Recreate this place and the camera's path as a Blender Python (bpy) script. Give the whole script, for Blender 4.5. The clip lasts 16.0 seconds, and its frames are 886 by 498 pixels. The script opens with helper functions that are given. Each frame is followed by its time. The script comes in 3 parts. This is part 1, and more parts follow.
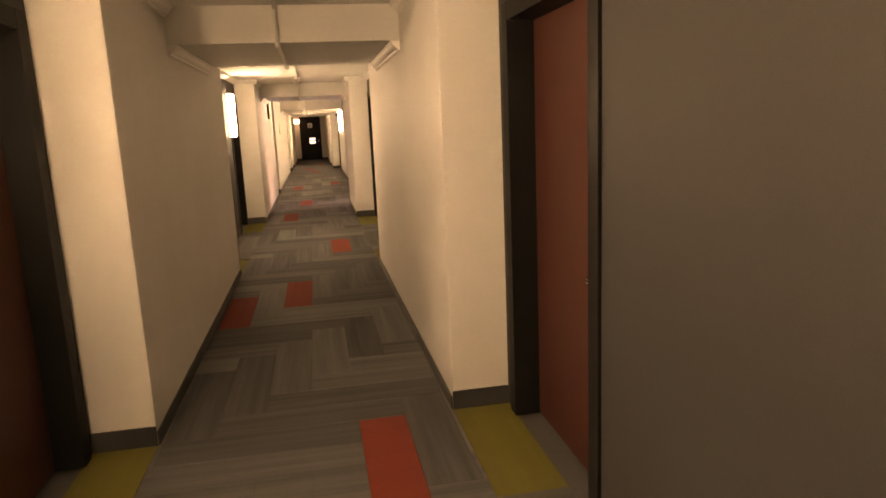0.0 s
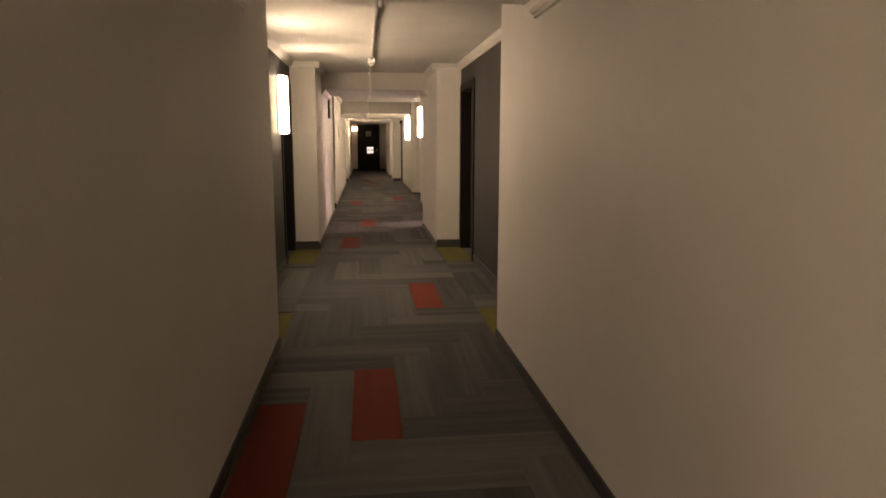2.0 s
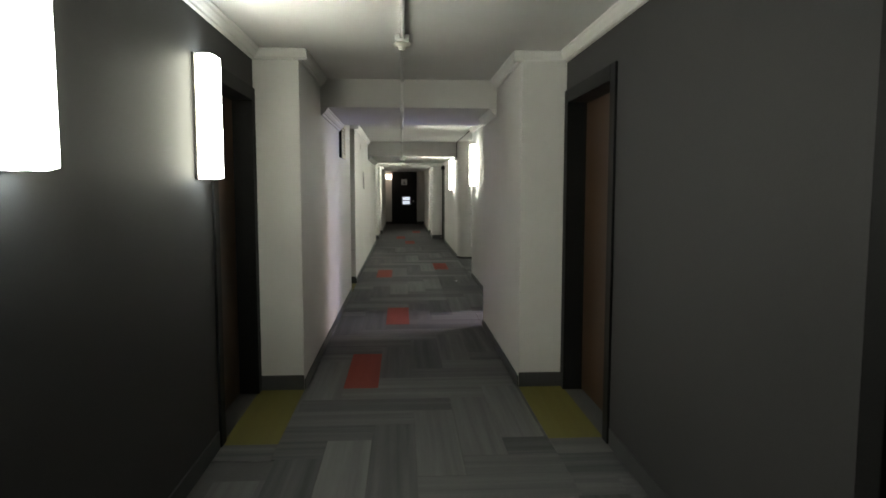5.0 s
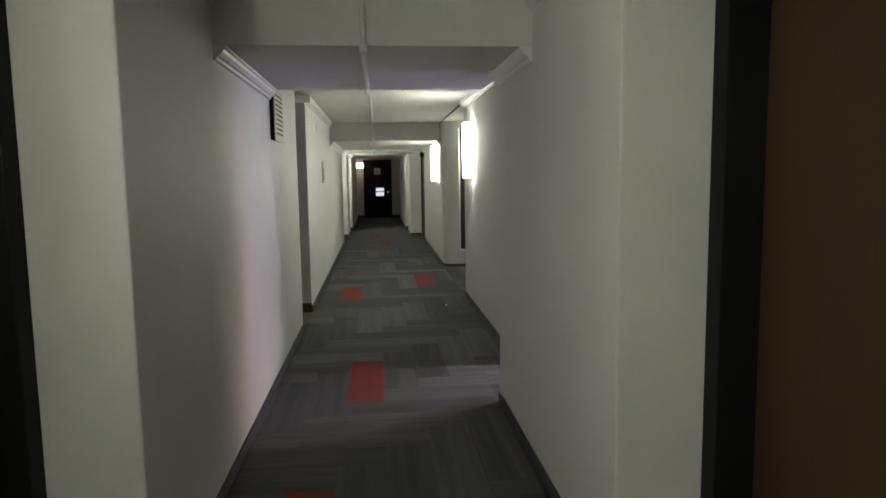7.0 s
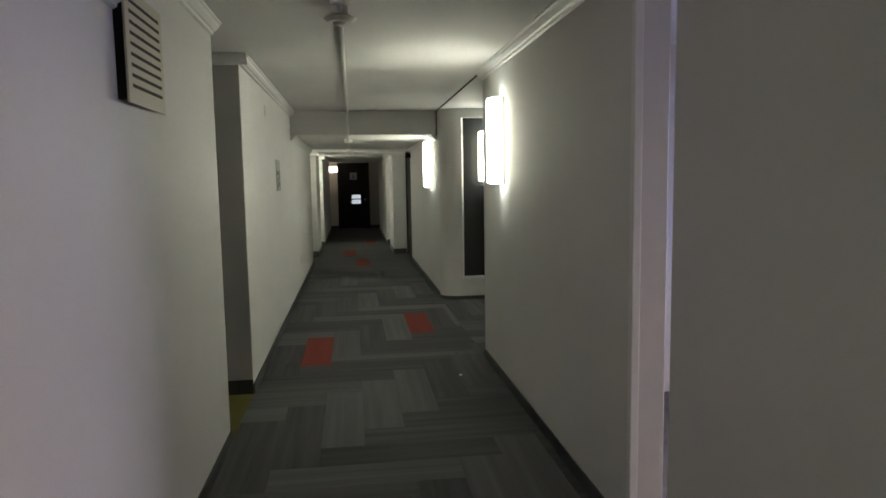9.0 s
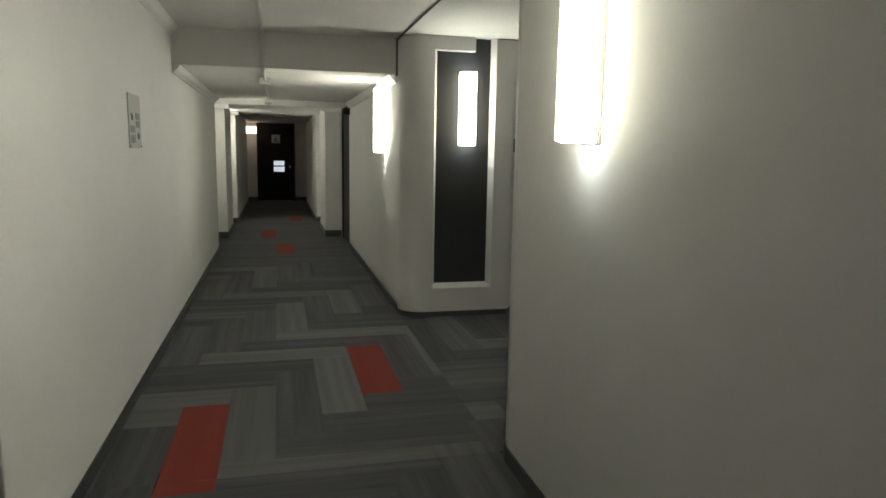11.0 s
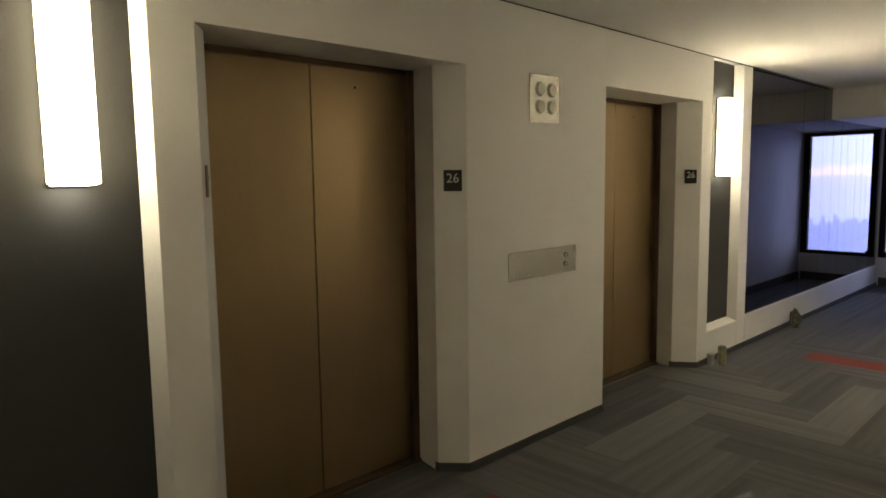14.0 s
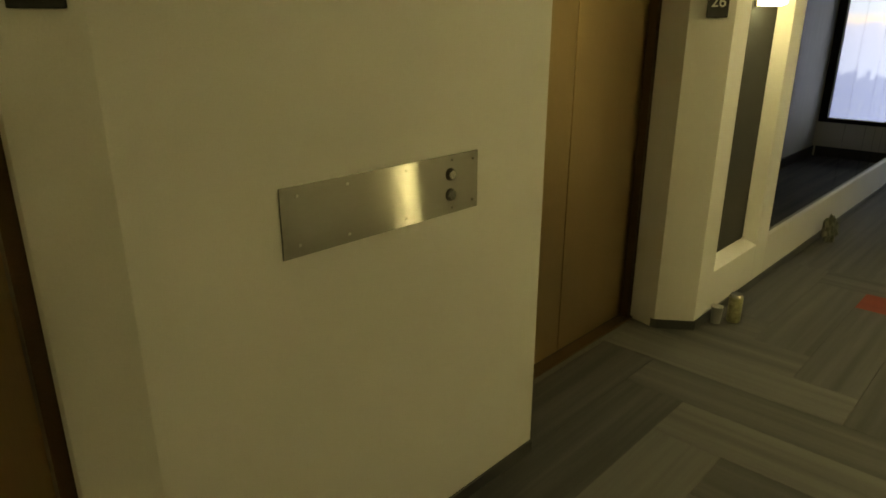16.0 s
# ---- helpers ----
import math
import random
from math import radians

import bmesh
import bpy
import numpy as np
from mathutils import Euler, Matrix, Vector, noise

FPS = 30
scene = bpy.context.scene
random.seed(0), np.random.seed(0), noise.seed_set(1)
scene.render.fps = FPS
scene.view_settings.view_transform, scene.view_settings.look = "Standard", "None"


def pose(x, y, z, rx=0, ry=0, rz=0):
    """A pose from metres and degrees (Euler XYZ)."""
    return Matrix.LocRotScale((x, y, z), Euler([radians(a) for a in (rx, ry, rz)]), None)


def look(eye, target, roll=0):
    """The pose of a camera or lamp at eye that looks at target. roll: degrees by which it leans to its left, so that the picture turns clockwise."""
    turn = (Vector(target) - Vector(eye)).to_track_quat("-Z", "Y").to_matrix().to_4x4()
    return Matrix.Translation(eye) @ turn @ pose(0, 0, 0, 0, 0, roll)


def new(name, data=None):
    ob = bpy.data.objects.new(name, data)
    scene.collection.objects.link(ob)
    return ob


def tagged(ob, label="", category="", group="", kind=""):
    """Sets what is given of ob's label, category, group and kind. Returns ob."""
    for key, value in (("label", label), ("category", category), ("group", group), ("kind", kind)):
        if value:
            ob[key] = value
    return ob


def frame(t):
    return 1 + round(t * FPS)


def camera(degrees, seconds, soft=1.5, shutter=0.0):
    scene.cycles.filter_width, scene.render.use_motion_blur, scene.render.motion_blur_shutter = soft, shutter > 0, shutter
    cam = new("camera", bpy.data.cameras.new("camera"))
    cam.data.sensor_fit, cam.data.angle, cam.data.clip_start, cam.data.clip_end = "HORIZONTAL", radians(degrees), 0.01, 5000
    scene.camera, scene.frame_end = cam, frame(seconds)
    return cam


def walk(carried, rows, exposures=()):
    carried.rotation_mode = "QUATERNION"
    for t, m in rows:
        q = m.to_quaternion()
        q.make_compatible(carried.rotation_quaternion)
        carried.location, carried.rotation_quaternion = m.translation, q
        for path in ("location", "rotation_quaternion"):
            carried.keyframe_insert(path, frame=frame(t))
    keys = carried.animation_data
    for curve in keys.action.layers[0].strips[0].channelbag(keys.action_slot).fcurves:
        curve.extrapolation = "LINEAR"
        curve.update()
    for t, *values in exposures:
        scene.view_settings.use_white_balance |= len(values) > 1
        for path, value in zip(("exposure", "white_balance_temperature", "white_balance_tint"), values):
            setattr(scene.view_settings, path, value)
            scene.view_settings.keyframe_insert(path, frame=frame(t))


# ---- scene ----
cam = camera(67.4, 16.0, soft=1.7)
PATH = [
    (0, (0.055, 0.907, 1.564), (0.412, 2.839, 1.189), -2.5),
    (0.5, (-0.082, 1.585, 1.55), (0.124, 3.557, 1.292), -3.0),
    (1, (-0.11, 2.324, 1.523), (0.031, 4.295, 1.215), -1.6),
    (1.5, (-0.214, 3.036, 1.501), (-0.055, 5.007, 1.207), -1.3),
    (2, (-0.23, 3.785, 1.424), (-0.002, 5.745, 1.099), 0.1),
    (2.6, (-0.299, 4.667, 1.431), (-0.145, 6.639, 1.133), -0.0),
    (3, (-0.295, 5.222, 1.398), (-0.143, 7.186, 1.053), -0.4),
    (3.5, (-0.299, 5.9, 1.411), (-0.134, 7.861, 1.056), 1.0),
    (5.8, (-0.073, 8.864, 1.49), (0.027, 10.858, 1.375), -0.6),
    (6, (-0.081, 9.126, 1.523), (0.034, 11.115, 1.349), -1.1),
    (6.5, (-0.04, 9.794, 1.487), (0.148, 11.771, 1.249), -1.2),
    (7, (-0.082, 10.431, 1.512), (0.11, 12.409, 1.291), -0.8),
    (7.5, (-0.086, 11.057, 1.523), (0.131, 13.039, 1.365), -0.9),
    (8, (-0.073, 11.787, 1.507), (0.12, 13.771, 1.346), -0.5),
    (8.2, (-0.105, 12.045, 1.516), (0.091, 14.029, 1.353), -0.8),
    (10.3, (-0.059, 14.853, 1.466), (0.337, 16.793, 1.185), 0.6),
    (10.5, (-0.052, 15.116, 1.459), (0.353, 17.05, 1.175), 0.7),
    (10.8, (-0.042, 15.51, 1.45), (0.381, 17.436, 1.141), 0.9),
    (11, (-0.035, 15.772, 1.442), (0.444, 17.692, 1.149), 1.0),
    (11.5, (-0.016, 16.412, 1.446), (0.514, 18.314, 1.129), 1.8),
    (12, (0.021, 17.016, 1.435), (0.688, 18.874, 1.115), 1.1),
    (12.5, (0.172, 17.575, 1.469), (0.986, 19.384, 1.209), 0.3),
    (13, (0.322, 18.123, 1.464), (1.362, 19.812, 1.211), 0.9),
    (13.5, (0.62, 18.613, 1.484), (1.869, 20.15, 1.203), 0.0),
    (14, (0.92, 19.039, 1.498), (2.304, 20.468, 1.285), -0.8),
    (14.5, (1.312, 19.329, 1.495), (2.8, 20.656, 1.341), -1.7),
    (15, (1.801, 19.623, 1.464), (3.315, 20.887, 1.13), -1.1),
    (15.2, (2.001, 19.765, 1.454), (3.534, 20.998, 1.099), -0.9),
    (15.5, (2.29, 19.917, 1.441), (3.78, 21.157, 0.949), -1.1),
    (16, (2.876, 20.169, 1.415), (4.249, 21.47, 0.766), 0.1),
]
EXPOSURES = [
    (0.0, 2.25, 19500, 34),
    (1.0, 1.75, 14500, 31),
    (2.0, 1.4, 10800, 27),
    (3.0, 1.4, 7000, 5),
    (3.7, 1.35, 6500, 3),
    (5.8, 1.05, 6500, 0),
    (7.0, 1.05, 6550, -1),
    (8.2, 0.5, 6800, 1),
    (10.3, 0.83, 6500, -5),
    (12.0, 0.85, 7050, 13),
    (13.7, 1.15, 7400, 14),
    (14.4, 1.15, 13200, -12),
    (15.2, 1.1, 18000, -19),
    (16.0, 0.9, 40000, -14),
]
walk(cam, [(t, look(eye, target, roll)) for t, eye, target, roll in PATH], EXPOSURES)

# ---- world, daylight and exposure ----
world = bpy.data.worlds.new("dusk_sky")
scene.world = world
world.use_nodes = True
sky = world.node_tree.nodes.new("ShaderNodeTexSky")
sky.sky_type, sky.sun_disc = "NISHITA", False
sky.sun_elevation, sky.sun_rotation = radians(4), radians(80)
world.node_tree.links.new(sky.outputs[0], world.node_tree.nodes["Background"].inputs[0])
world.node_tree.nodes["Background"].inputs[1].default_value = 0.08


def window_light(name, m, width, height, watts, colour):
    """Sky light entering through a window opening."""
    lamp = bpy.data.lights.new(name, "AREA")
    lamp.shape, lamp.size, lamp.size_y, lamp.energy, lamp.color = "RECTANGLE", width, height, watts, colour
    ob = new(name, lamp)
    ob.matrix_world = m
    return ob


window_light("side_window_light", look((3.36, 15.95, 1.55), (0.2, 15.15, -0.9)), 1.5, 1.0, 16, (1.0, 0.72, 0.62)).data.spread = radians(110)

# ---- materials ----


def material(name):
    m = bpy.data.materials.new(name)
    m.use_nodes = True
    return m, m.node_tree, m.node_tree.nodes["Principled BSDF"]


def node(tree, kind, **inputs):
    n = tree.nodes.new("ShaderNode" + kind)
    for key, value in inputs.items():
        n.inputs[key.replace("_", " ")].default_value = value
    return n


def mapped(tree, scale, source="Object"):
    co = tree.nodes.new("ShaderNodeTexCoord")
    mp = tree.nodes.new("ShaderNodeMapping")
    mp.inputs["Scale"].default_value = scale
    tree.links.new(co.outputs[source], mp.inputs["Vector"])
    return mp


def ramp(tree, a, b, p0=0.3, p1=0.7):
    r = tree.nodes.new("ShaderNodeValToRGB")
    r.color_ramp.elements[0].color, r.color_ramp.elements[1].color = (*a, 1), (*b, 1)
    r.color_ramp.elements[0].position, r.color_ramp.elements[1].position = p0, p1
    return r


def surface(name, a, b, rough, fine=220.0, coarse=1.4, bump=0.12, metal=0.0, stretch=(1, 1, 1), rough_var=0.08, dist=0.002):
    """Paint, wood or stone: two tones mixed by broad stains and fine grain, with a fine relief."""
    m, tree, bsdf = material(name)
    mp = mapped(tree, stretch)
    broad = node(tree, "TexNoise", Scale=coarse, Detail=5.0, Roughness=0.6)
    grain = node(tree, "TexNoise", Scale=fine, Detail=3.0)
    for n in (broad, grain):
        tree.links.new(mp.outputs[0], n.inputs["Vector"])
    mix = node(tree, "MixRGB", Fac=0.35)
    tree.links.new(broad.outputs["Fac"], mix.inputs["Color1"])
    tree.links.new(grain.outputs["Fac"], mix.inputs["Color2"])
    r = ramp(tree, a, b)
    tree.links.new(mix.outputs[0], r.inputs[0])
    tree.links.new(r.outputs[0], bsdf.inputs["Base Color"])
    rr = node(tree, "MapRange")
    rr.inputs["To Min"].default_value, rr.inputs["To Max"].default_value = rough - rough_var, rough + rough_var
    tree.links.new(broad.outputs["Fac"], rr.inputs["Value"])
    tree.links.new(rr.outputs[0], bsdf.inputs["Roughness"])
    bsdf.inputs["Metallic"].default_value = metal
    if bump:
        bp = node(tree, "Bump", Strength=bump, Distance=dist)
        tree.links.new(grain.outputs["Fac"], bp.inputs["Height"])
        tree.links.new(bp.outputs[0], bsdf.inputs["Normal"])
    return m


WHITE = surface("white_wall_paint", (0.57, 0.558, 0.535), (0.66, 0.648, 0.625), 0.6, 260, 1.1, 0.22)
CEIL = surface("white_ceiling_paint", (0.58, 0.57, 0.55), (0.66, 0.65, 0.63), 0.85, 170, 1.6, 0.45, dist=0.004)
TRIM = surface("white_gloss_trim", (0.66, 0.65, 0.63), (0.73, 0.72, 0.70), 0.42, 90, 2.0, 0.06)
CHAR = surface("charcoal_wall_paint", (0.034, 0.034, 0.035), (0.048, 0.048, 0.048), 0.55, 260, 1.2, 0.2)
BASE = surface("charcoal_vinyl_base", (0.035, 0.036, 0.038), (0.055, 0.056, 0.058), 0.5, 120, 3.0, 0.05)
BLACK = surface("black_painted_steel", (0.008, 0.008, 0.0085), (0.014, 0.014, 0.014), 0.5, 140, 3.0, 0.05)
REDDOOR = surface("red_brown_door_veneer", (0.052, 0.017, 0.013), (0.080, 0.026, 0.020), 0.45, 60, 2.0, 0.06, stretch=(6, 6, 0.35))
BROWNDOOR = surface("brown_door_veneer", (0.040, 0.022, 0.012), (0.064, 0.036, 0.020), 0.45, 60, 2.0, 0.06, stretch=(6, 6, 0.35))
BRONZE = surface("bronze_elevator_panel", (0.31, 0.220, 0.130), (0.375, 0.266, 0.158), 0.31, 300, 1.3, 0.04, metal=0.75, stretch=(1, 1, 0.05), rough_var=0.05)
DBRONZE = surface("dark_bronze_frame", (0.07, 0.038, 0.02), (0.11, 0.06, 0.03), 0.4, 200, 2.0, 0.04, metal=0.5)
STEEL = surface("brushed_steel", (0.50, 0.49, 0.46), (0.60, 0.58, 0.55), 0.30, 700, 2.5, 0.0, metal=1.0, stretch=(0.03, 1, 1), rough_var=0.01)
CHROME = surface("chrome", (0.6, 0.6, 0.6), (0.7, 0.7, 0.7), 0.14, 100, 3.0, 0, metal=1.0, rough_var=0.03)
PLASTIC = surface("off_white_plastic", (0.50, 0.48, 0.43), (0.60, 0.58, 0.52), 0.4, 80, 4.0, 0.03)
BEIGE = surface("beige_enamel_metal", (0.44, 0.41, 0.30), (0.52, 0.48, 0.36), 0.45, 80, 3.0, 0.04)
HOLE = surface("dark_perforation", (0.02, 0.018, 0.014), (0.035, 0.03, 0.024), 0.8, 80, 3.0, 0)
PLATEGREY = surface("grey_anodised_plate", (0.26, 0.27, 0.26), (0.34, 0.34, 0.33), 0.42, 150, 3.0, 0.04, metal=0.3)
PRINT = surface("dark_grey_print", (0.075, 0.08, 0.08), (0.12, 0.12, 0.12), 0.5, 200, 8.0, 0)
PAPER = surface("white_paper", (0.82, 0.84, 0.90), (0.88, 0.89, 0.93), 0.7, 90, 4.0, 0.03)
SIGNBLACK = surface("black_sign_plastic", (0.012, 0.012, 0.012), (0.02, 0.02, 0.02), 0.35, 90, 3.0, 0.03)
LETTER = surface("silver_sign_letter", (0.42, 0.42, 0.40), (0.52, 0.52, 0.49), 0.35, 90, 3.0, 0)
REDCASE = surface("dark_red_sign_case", (0.16, 0.02, 0.015), (0.22, 0.03, 0.02), 0.45, 90, 3.0, 0.03)
CABLE = surface("black_cable_sheath", (0.015, 0.014, 0.013), (0.03, 0.028, 0.026), 0.5, 90, 3.0, 0)
CANLABEL = surface("yellow_green_can_print", (0.10, 0.10, 0.05), (0.27, 0.26, 0.17), 0.4, 60, 30.0, 0.03)
LITTER = surface("crumpled_grey_green_wrapper", (0.035, 0.04, 0.03), (0.13, 0.13, 0.10), 0.5, 40, 30.0, 0.1)
CONCRETE = surface("dark_screed", (0.05, 0.05, 0.05), (0.08, 0.08, 0.08), 0.9, 60, 2.0, 0.1)


def brush(m, rough, along):
    """Fine brushing along a plate's length, which draws highlights out across it."""
    tree = m.node_tree
    bsdf, out = tree.nodes["Principled BSDF"], tree.nodes["Material Output"]
    gloss = node(tree, "BsdfAnisotropic", Roughness=rough, Anisotropy=along)
    tan = tree.nodes.new("ShaderNodeTangent")
    tan.direction_type, tan.axis = "RADIAL", "Z"
    tree.links.new(tan.outputs[0], gloss.inputs["Tangent"])
    tree.links.new(bsdf.inputs["Base Color"].links[0].from_socket, gloss.inputs["Color"])
    both = node(tree, "MixShader", Fac=0.72)
    tree.links.new(bsdf.outputs[0], both.inputs[1])
    tree.links.new(gloss.outputs[0], both.inputs[2])
    tree.links.new(both.outputs[0], out.inputs["Surface"])


brush(STEEL, 0.13, 0.9)
for dull, level in ((CHAR, 0.15), (REDDOOR, 0.25), (BROWNDOOR, 0.25), (BLACK, 0.10), (SIGNBLACK, 0.2)):
    dull.node_tree.nodes["Principled BSDF"].inputs["Specular IOR Level"].default_value = level


def glowing(name, colour, strength):
    m, tree, bsdf = material(name)
    bsdf.inputs["Base Color"].default_value = (0.8, 0.8, 0.78, 1)
    bsdf.inputs["Emission Color"].default_value = (*colour, 1)
    bsdf.inputs["Emission Strength"].default_value = strength
    return m


LAMP = glowing("lit_opal_diffuser", (1.0, 0.96, 0.86), 29.0)
SHELL = glowing("lit_opal_side", (1.0, 0.95, 0.80), 6.8)
ENDLAMP = glowing("lit_tube_end", (0.92, 0.97, 1.0), 15.0)
EXITGLOW = glowing("lit_exit_panel", (1.0, 0.76, 0.62), 4.0)
# emission in the glass itself stands in for daylight behind the end door
DAYPANE = glowing("glowing_obscured_glass", (0.80, 0.84, 1.0), 0.5)


def mirror_material():
    m, tree, bsdf = material("smoked_mirror")
    bsdf.inputs["Metallic"].default_value = 1.0
    mp = mapped(tree, (30, 30, 1.2))
    n = node(tree, "TexNoise", Scale=2.0, Detail=3.0)
    tree.links.new(mp.outputs[0], n.inputs["Vector"])
    r = ramp(tree, (0.13, 0.13, 0.15), (0.17, 0.17, 0.195))
    tree.links.new(n.outputs["Fac"], r.inputs[0])
    tree.links.new(r.outputs[0], bsdf.inputs["Base Color"])
    bsdf.inputs["Roughness"].default_value = 0.012
    return m


MIRROR = mirror_material()


def glass_material():
    m, tree, bsdf = material("window_glass")
    bsdf.inputs["Base Color"].default_value = (0.95, 0.97, 1.0, 1)
    bsdf.inputs["Transmission Weight"].default_value = 1.0
    bsdf.inputs["Roughness"].default_value = 0.02
    bsdf.inputs["IOR"].default_value = 1.02
    return m


GLASS = glass_material()


def carpet(name, dark, light, streak=True):
    """Tufted carpet plank: lengthwise streaks, a tone of its own for each plank, fibre relief."""
    m, tree, bsdf = material(name)
    co = tree.nodes.new("ShaderNodeTexCoord")
    info = tree.nodes.new("ShaderNodeObjectInfo")
    off = node(tree, "VectorMath")
    off.operation = "ADD"
    comb = tree.nodes.new("ShaderNodeCombineXYZ")
    mul = node(tree, "Math")
    mul.operation = "MULTIPLY"
    mul.inputs[1].default_value = 37.0
    tree.links.new(info.outputs["Random"], mul.inputs[0])
    for k in range(3):
        tree.links.new(mul.outputs[0], comb.inputs[k])
    tree.links.new(co.outputs["Object"], off.inputs[0])
    tree.links.new(comb.outputs[0], off.inputs[1])
    mp = tree.nodes.new("ShaderNodeMapping")
    mp.inputs["Scale"].default_value = (0.6, 17.0, 1.0)
    tree.links.new(off.outputs[0], mp.inputs["Vector"])
    lines = node(tree, "TexNoise", Scale=1.0, Detail=3.0, Roughness=0.55)
    tree.links.new(mp.outputs[0], lines.inputs["Vector"])
    fibre = node(tree, "TexNoise", Scale=420.0, Detail=2.0)
    tree.links.new(off.outputs[0], fibre.inputs["Vector"])
    skew = node(tree, "Math")
    skew.operation = "POWER"
    skew.inputs[1].default_value = 1.8
    tree.links.new(info.outputs["Random"], skew.inputs[0])
    tone = node(tree, "MapRange")
    tone.inputs["To Min"].default_value, tone.inputs["To Max"].default_value = -0.035, 0.315
    tree.links.new(skew.outputs[0], tone.inputs["Value"])
    total = node(tree, "Math")
    total.operation = "MULTIPLY_ADD"
    total.inputs[1].default_value = 0.58
    tree.links.new(lines.outputs["Fac"], total.inputs[0])
    tree.links.new(tone.outputs[0], total.inputs[2])
    grain = node(tree, "Math")
    grain.operation = "MULTIPLY_ADD"
    grain.inputs[1].default_value = 0.30
    tree.links.new(fibre.outputs["Fac"], grain.inputs[0])
    tree.links.new(total.outputs[0], grain.inputs[2])
    r = ramp(tree, dark, light, 0.33, 1.0) if streak else ramp(tree, dark, light, 0.1, 1.0)
    tree.links.new(grain.outputs[0], r.inputs[0])
    tree.links.new(r.outputs[0], bsdf.inputs["Base Color"])
    bsdf.inputs["Roughness"].default_value = 0.95
    bsdf.inputs["Specular IOR Level"].default_value = 0.15
    bp = node(tree, "Bump", Strength=0.5, Distance=0.004)
    tree.links.new(grain.outputs[0], bp.inputs["Height"])
    tree.links.new(bp.outputs[0], bsdf.inputs["Normal"])
    return m


GREYCARPET = carpet("grey_striped_carpet", (0.057, 0.058, 0.061), (0.178, 0.179, 0.178))
REDCARPET = carpet("red_carpet", (0.15, 0.031, 0.023), (0.24, 0.048, 0.035), False)
OLIVECARPET = carpet("olive_carpet", (0.10, 0.090, 0.026), (0.15, 0.135, 0.042), False)


def distance_material():
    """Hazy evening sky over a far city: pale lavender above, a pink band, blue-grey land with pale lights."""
    m, tree, bsdf = material("hazy_evening_distance")
    co = tree.nodes.new("ShaderNodeTexCoord")
    sep = tree.nodes.new("ShaderNodeSeparateXYZ")
    tree.links.new(co.outputs["Object"], sep.inputs[0])
    rise = node(tree, "MapRange")
    rise.inputs["From Min"].default_value, rise.inputs["From Max"].default_value = -9.0, 9.0
    wob = node(tree, "TexNoise", Scale=0.5, Detail=6.0)
    tree.links.new(co.outputs["Object"], wob.inputs["Vector"])
    add = node(tree, "Math")
    add.operation = "MULTIPLY_ADD"
    add.inputs[1].default_value = 1.6
    tree.links.new(wob.outputs["Fac"], add.inputs[0])
    tree.links.new(sep.outputs["Z"], add.inputs[2])
    tree.links.new(add.outputs[0], rise.inputs["Value"])
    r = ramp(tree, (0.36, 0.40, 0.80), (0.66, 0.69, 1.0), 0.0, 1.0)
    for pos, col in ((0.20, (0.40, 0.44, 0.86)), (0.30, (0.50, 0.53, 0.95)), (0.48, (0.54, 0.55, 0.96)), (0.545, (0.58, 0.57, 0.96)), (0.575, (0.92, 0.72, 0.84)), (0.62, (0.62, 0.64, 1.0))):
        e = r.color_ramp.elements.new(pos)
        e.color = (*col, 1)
    tree.links.new(rise.outputs[0], r.inputs[0])
    mp = mapped(tree, (1, 1.3, 4.2))
    bl = node(tree, "TexVoronoi", Scale=1.6)
    bl.distance = "CHEBYCHEV"
    tree.links.new(mp.outputs[0], bl.inputs["Vector"])
    low = node(tree, "MapRange")
    low.inputs["From Min"].default_value, low.inputs["From Max"].default_value = -4.0, -5.2
    tree.links.new(add.outputs[0], low.inputs["Value"])
    lights = ramp(tree, (0.4, 0.4, 0.4), (0, 0, 0), 0.04, 0.26)
    tree.links.new(bl.outputs["Distance"], lights.inputs[0])
    fac = node(tree, "MixRGB", Fac=1.0)
    fac.blend_type = "MULTIPLY"
    tree.links.new(low.outputs[0], fac.inputs["Color1"])
    tree.links.new(lights.outputs[0], fac.inputs["Color2"])
    mix = node(tree, "MixRGB")
    mix.inputs["Color2"].default_value = (0.9, 0.95, 1.0, 1)
    tree.links.new(fac.outputs[0], mix.inputs["Fac"])
    # rooftops and towers against the haze, each block of its own height, in patches
    block = node(tree, "Math")
    block.operation = "MULTIPLY"
    block.inputs[1].default_value = 2.6
    tree.links.new(sep.outputs["Y"], block.inputs[0])
    flo = node(tree, "Math")
    flo.operation = "FLOOR"
    tree.links.new(block.outputs[0], flo.inputs[0])
    rnd = tree.nodes.new("ShaderNodeTexWhiteNoise")
    rnd.noise_dimensions = "1D"
    tree.links.new(flo.outputs[0], rnd.inputs["W"])
    cube = node(tree, "Math")
    cube.operation = "POWER"
    cube.inputs[1].default_value = 2.5
    tree.links.new(rnd.outputs["Value"], cube.inputs[0])
    top = node(tree, "Math")
    top.operation = "MULTIPLY_ADD"
    top.inputs[1].default_value, top.inputs[2].default_value = 1.1, -3.9
    tree.links.new(cube.outputs[0], top.inputs[0])
    under = node(tree, "Math")
    under.operation = "SUBTRACT"
    tree.links.new(top.outputs[0], under.inputs[0])
    tree.links.new(add.outputs[0], under.inputs[1])
    soft_edge = node(tree, "MapRange")
    soft_edge.inputs["From Min"].default_value, soft_edge.inputs["From Max"].default_value = 0.0, 0.25
    soft_edge.inputs["To Max"].default_value = 0.65
    tree.links.new(under.outputs[0], soft_edge.inputs["Value"])
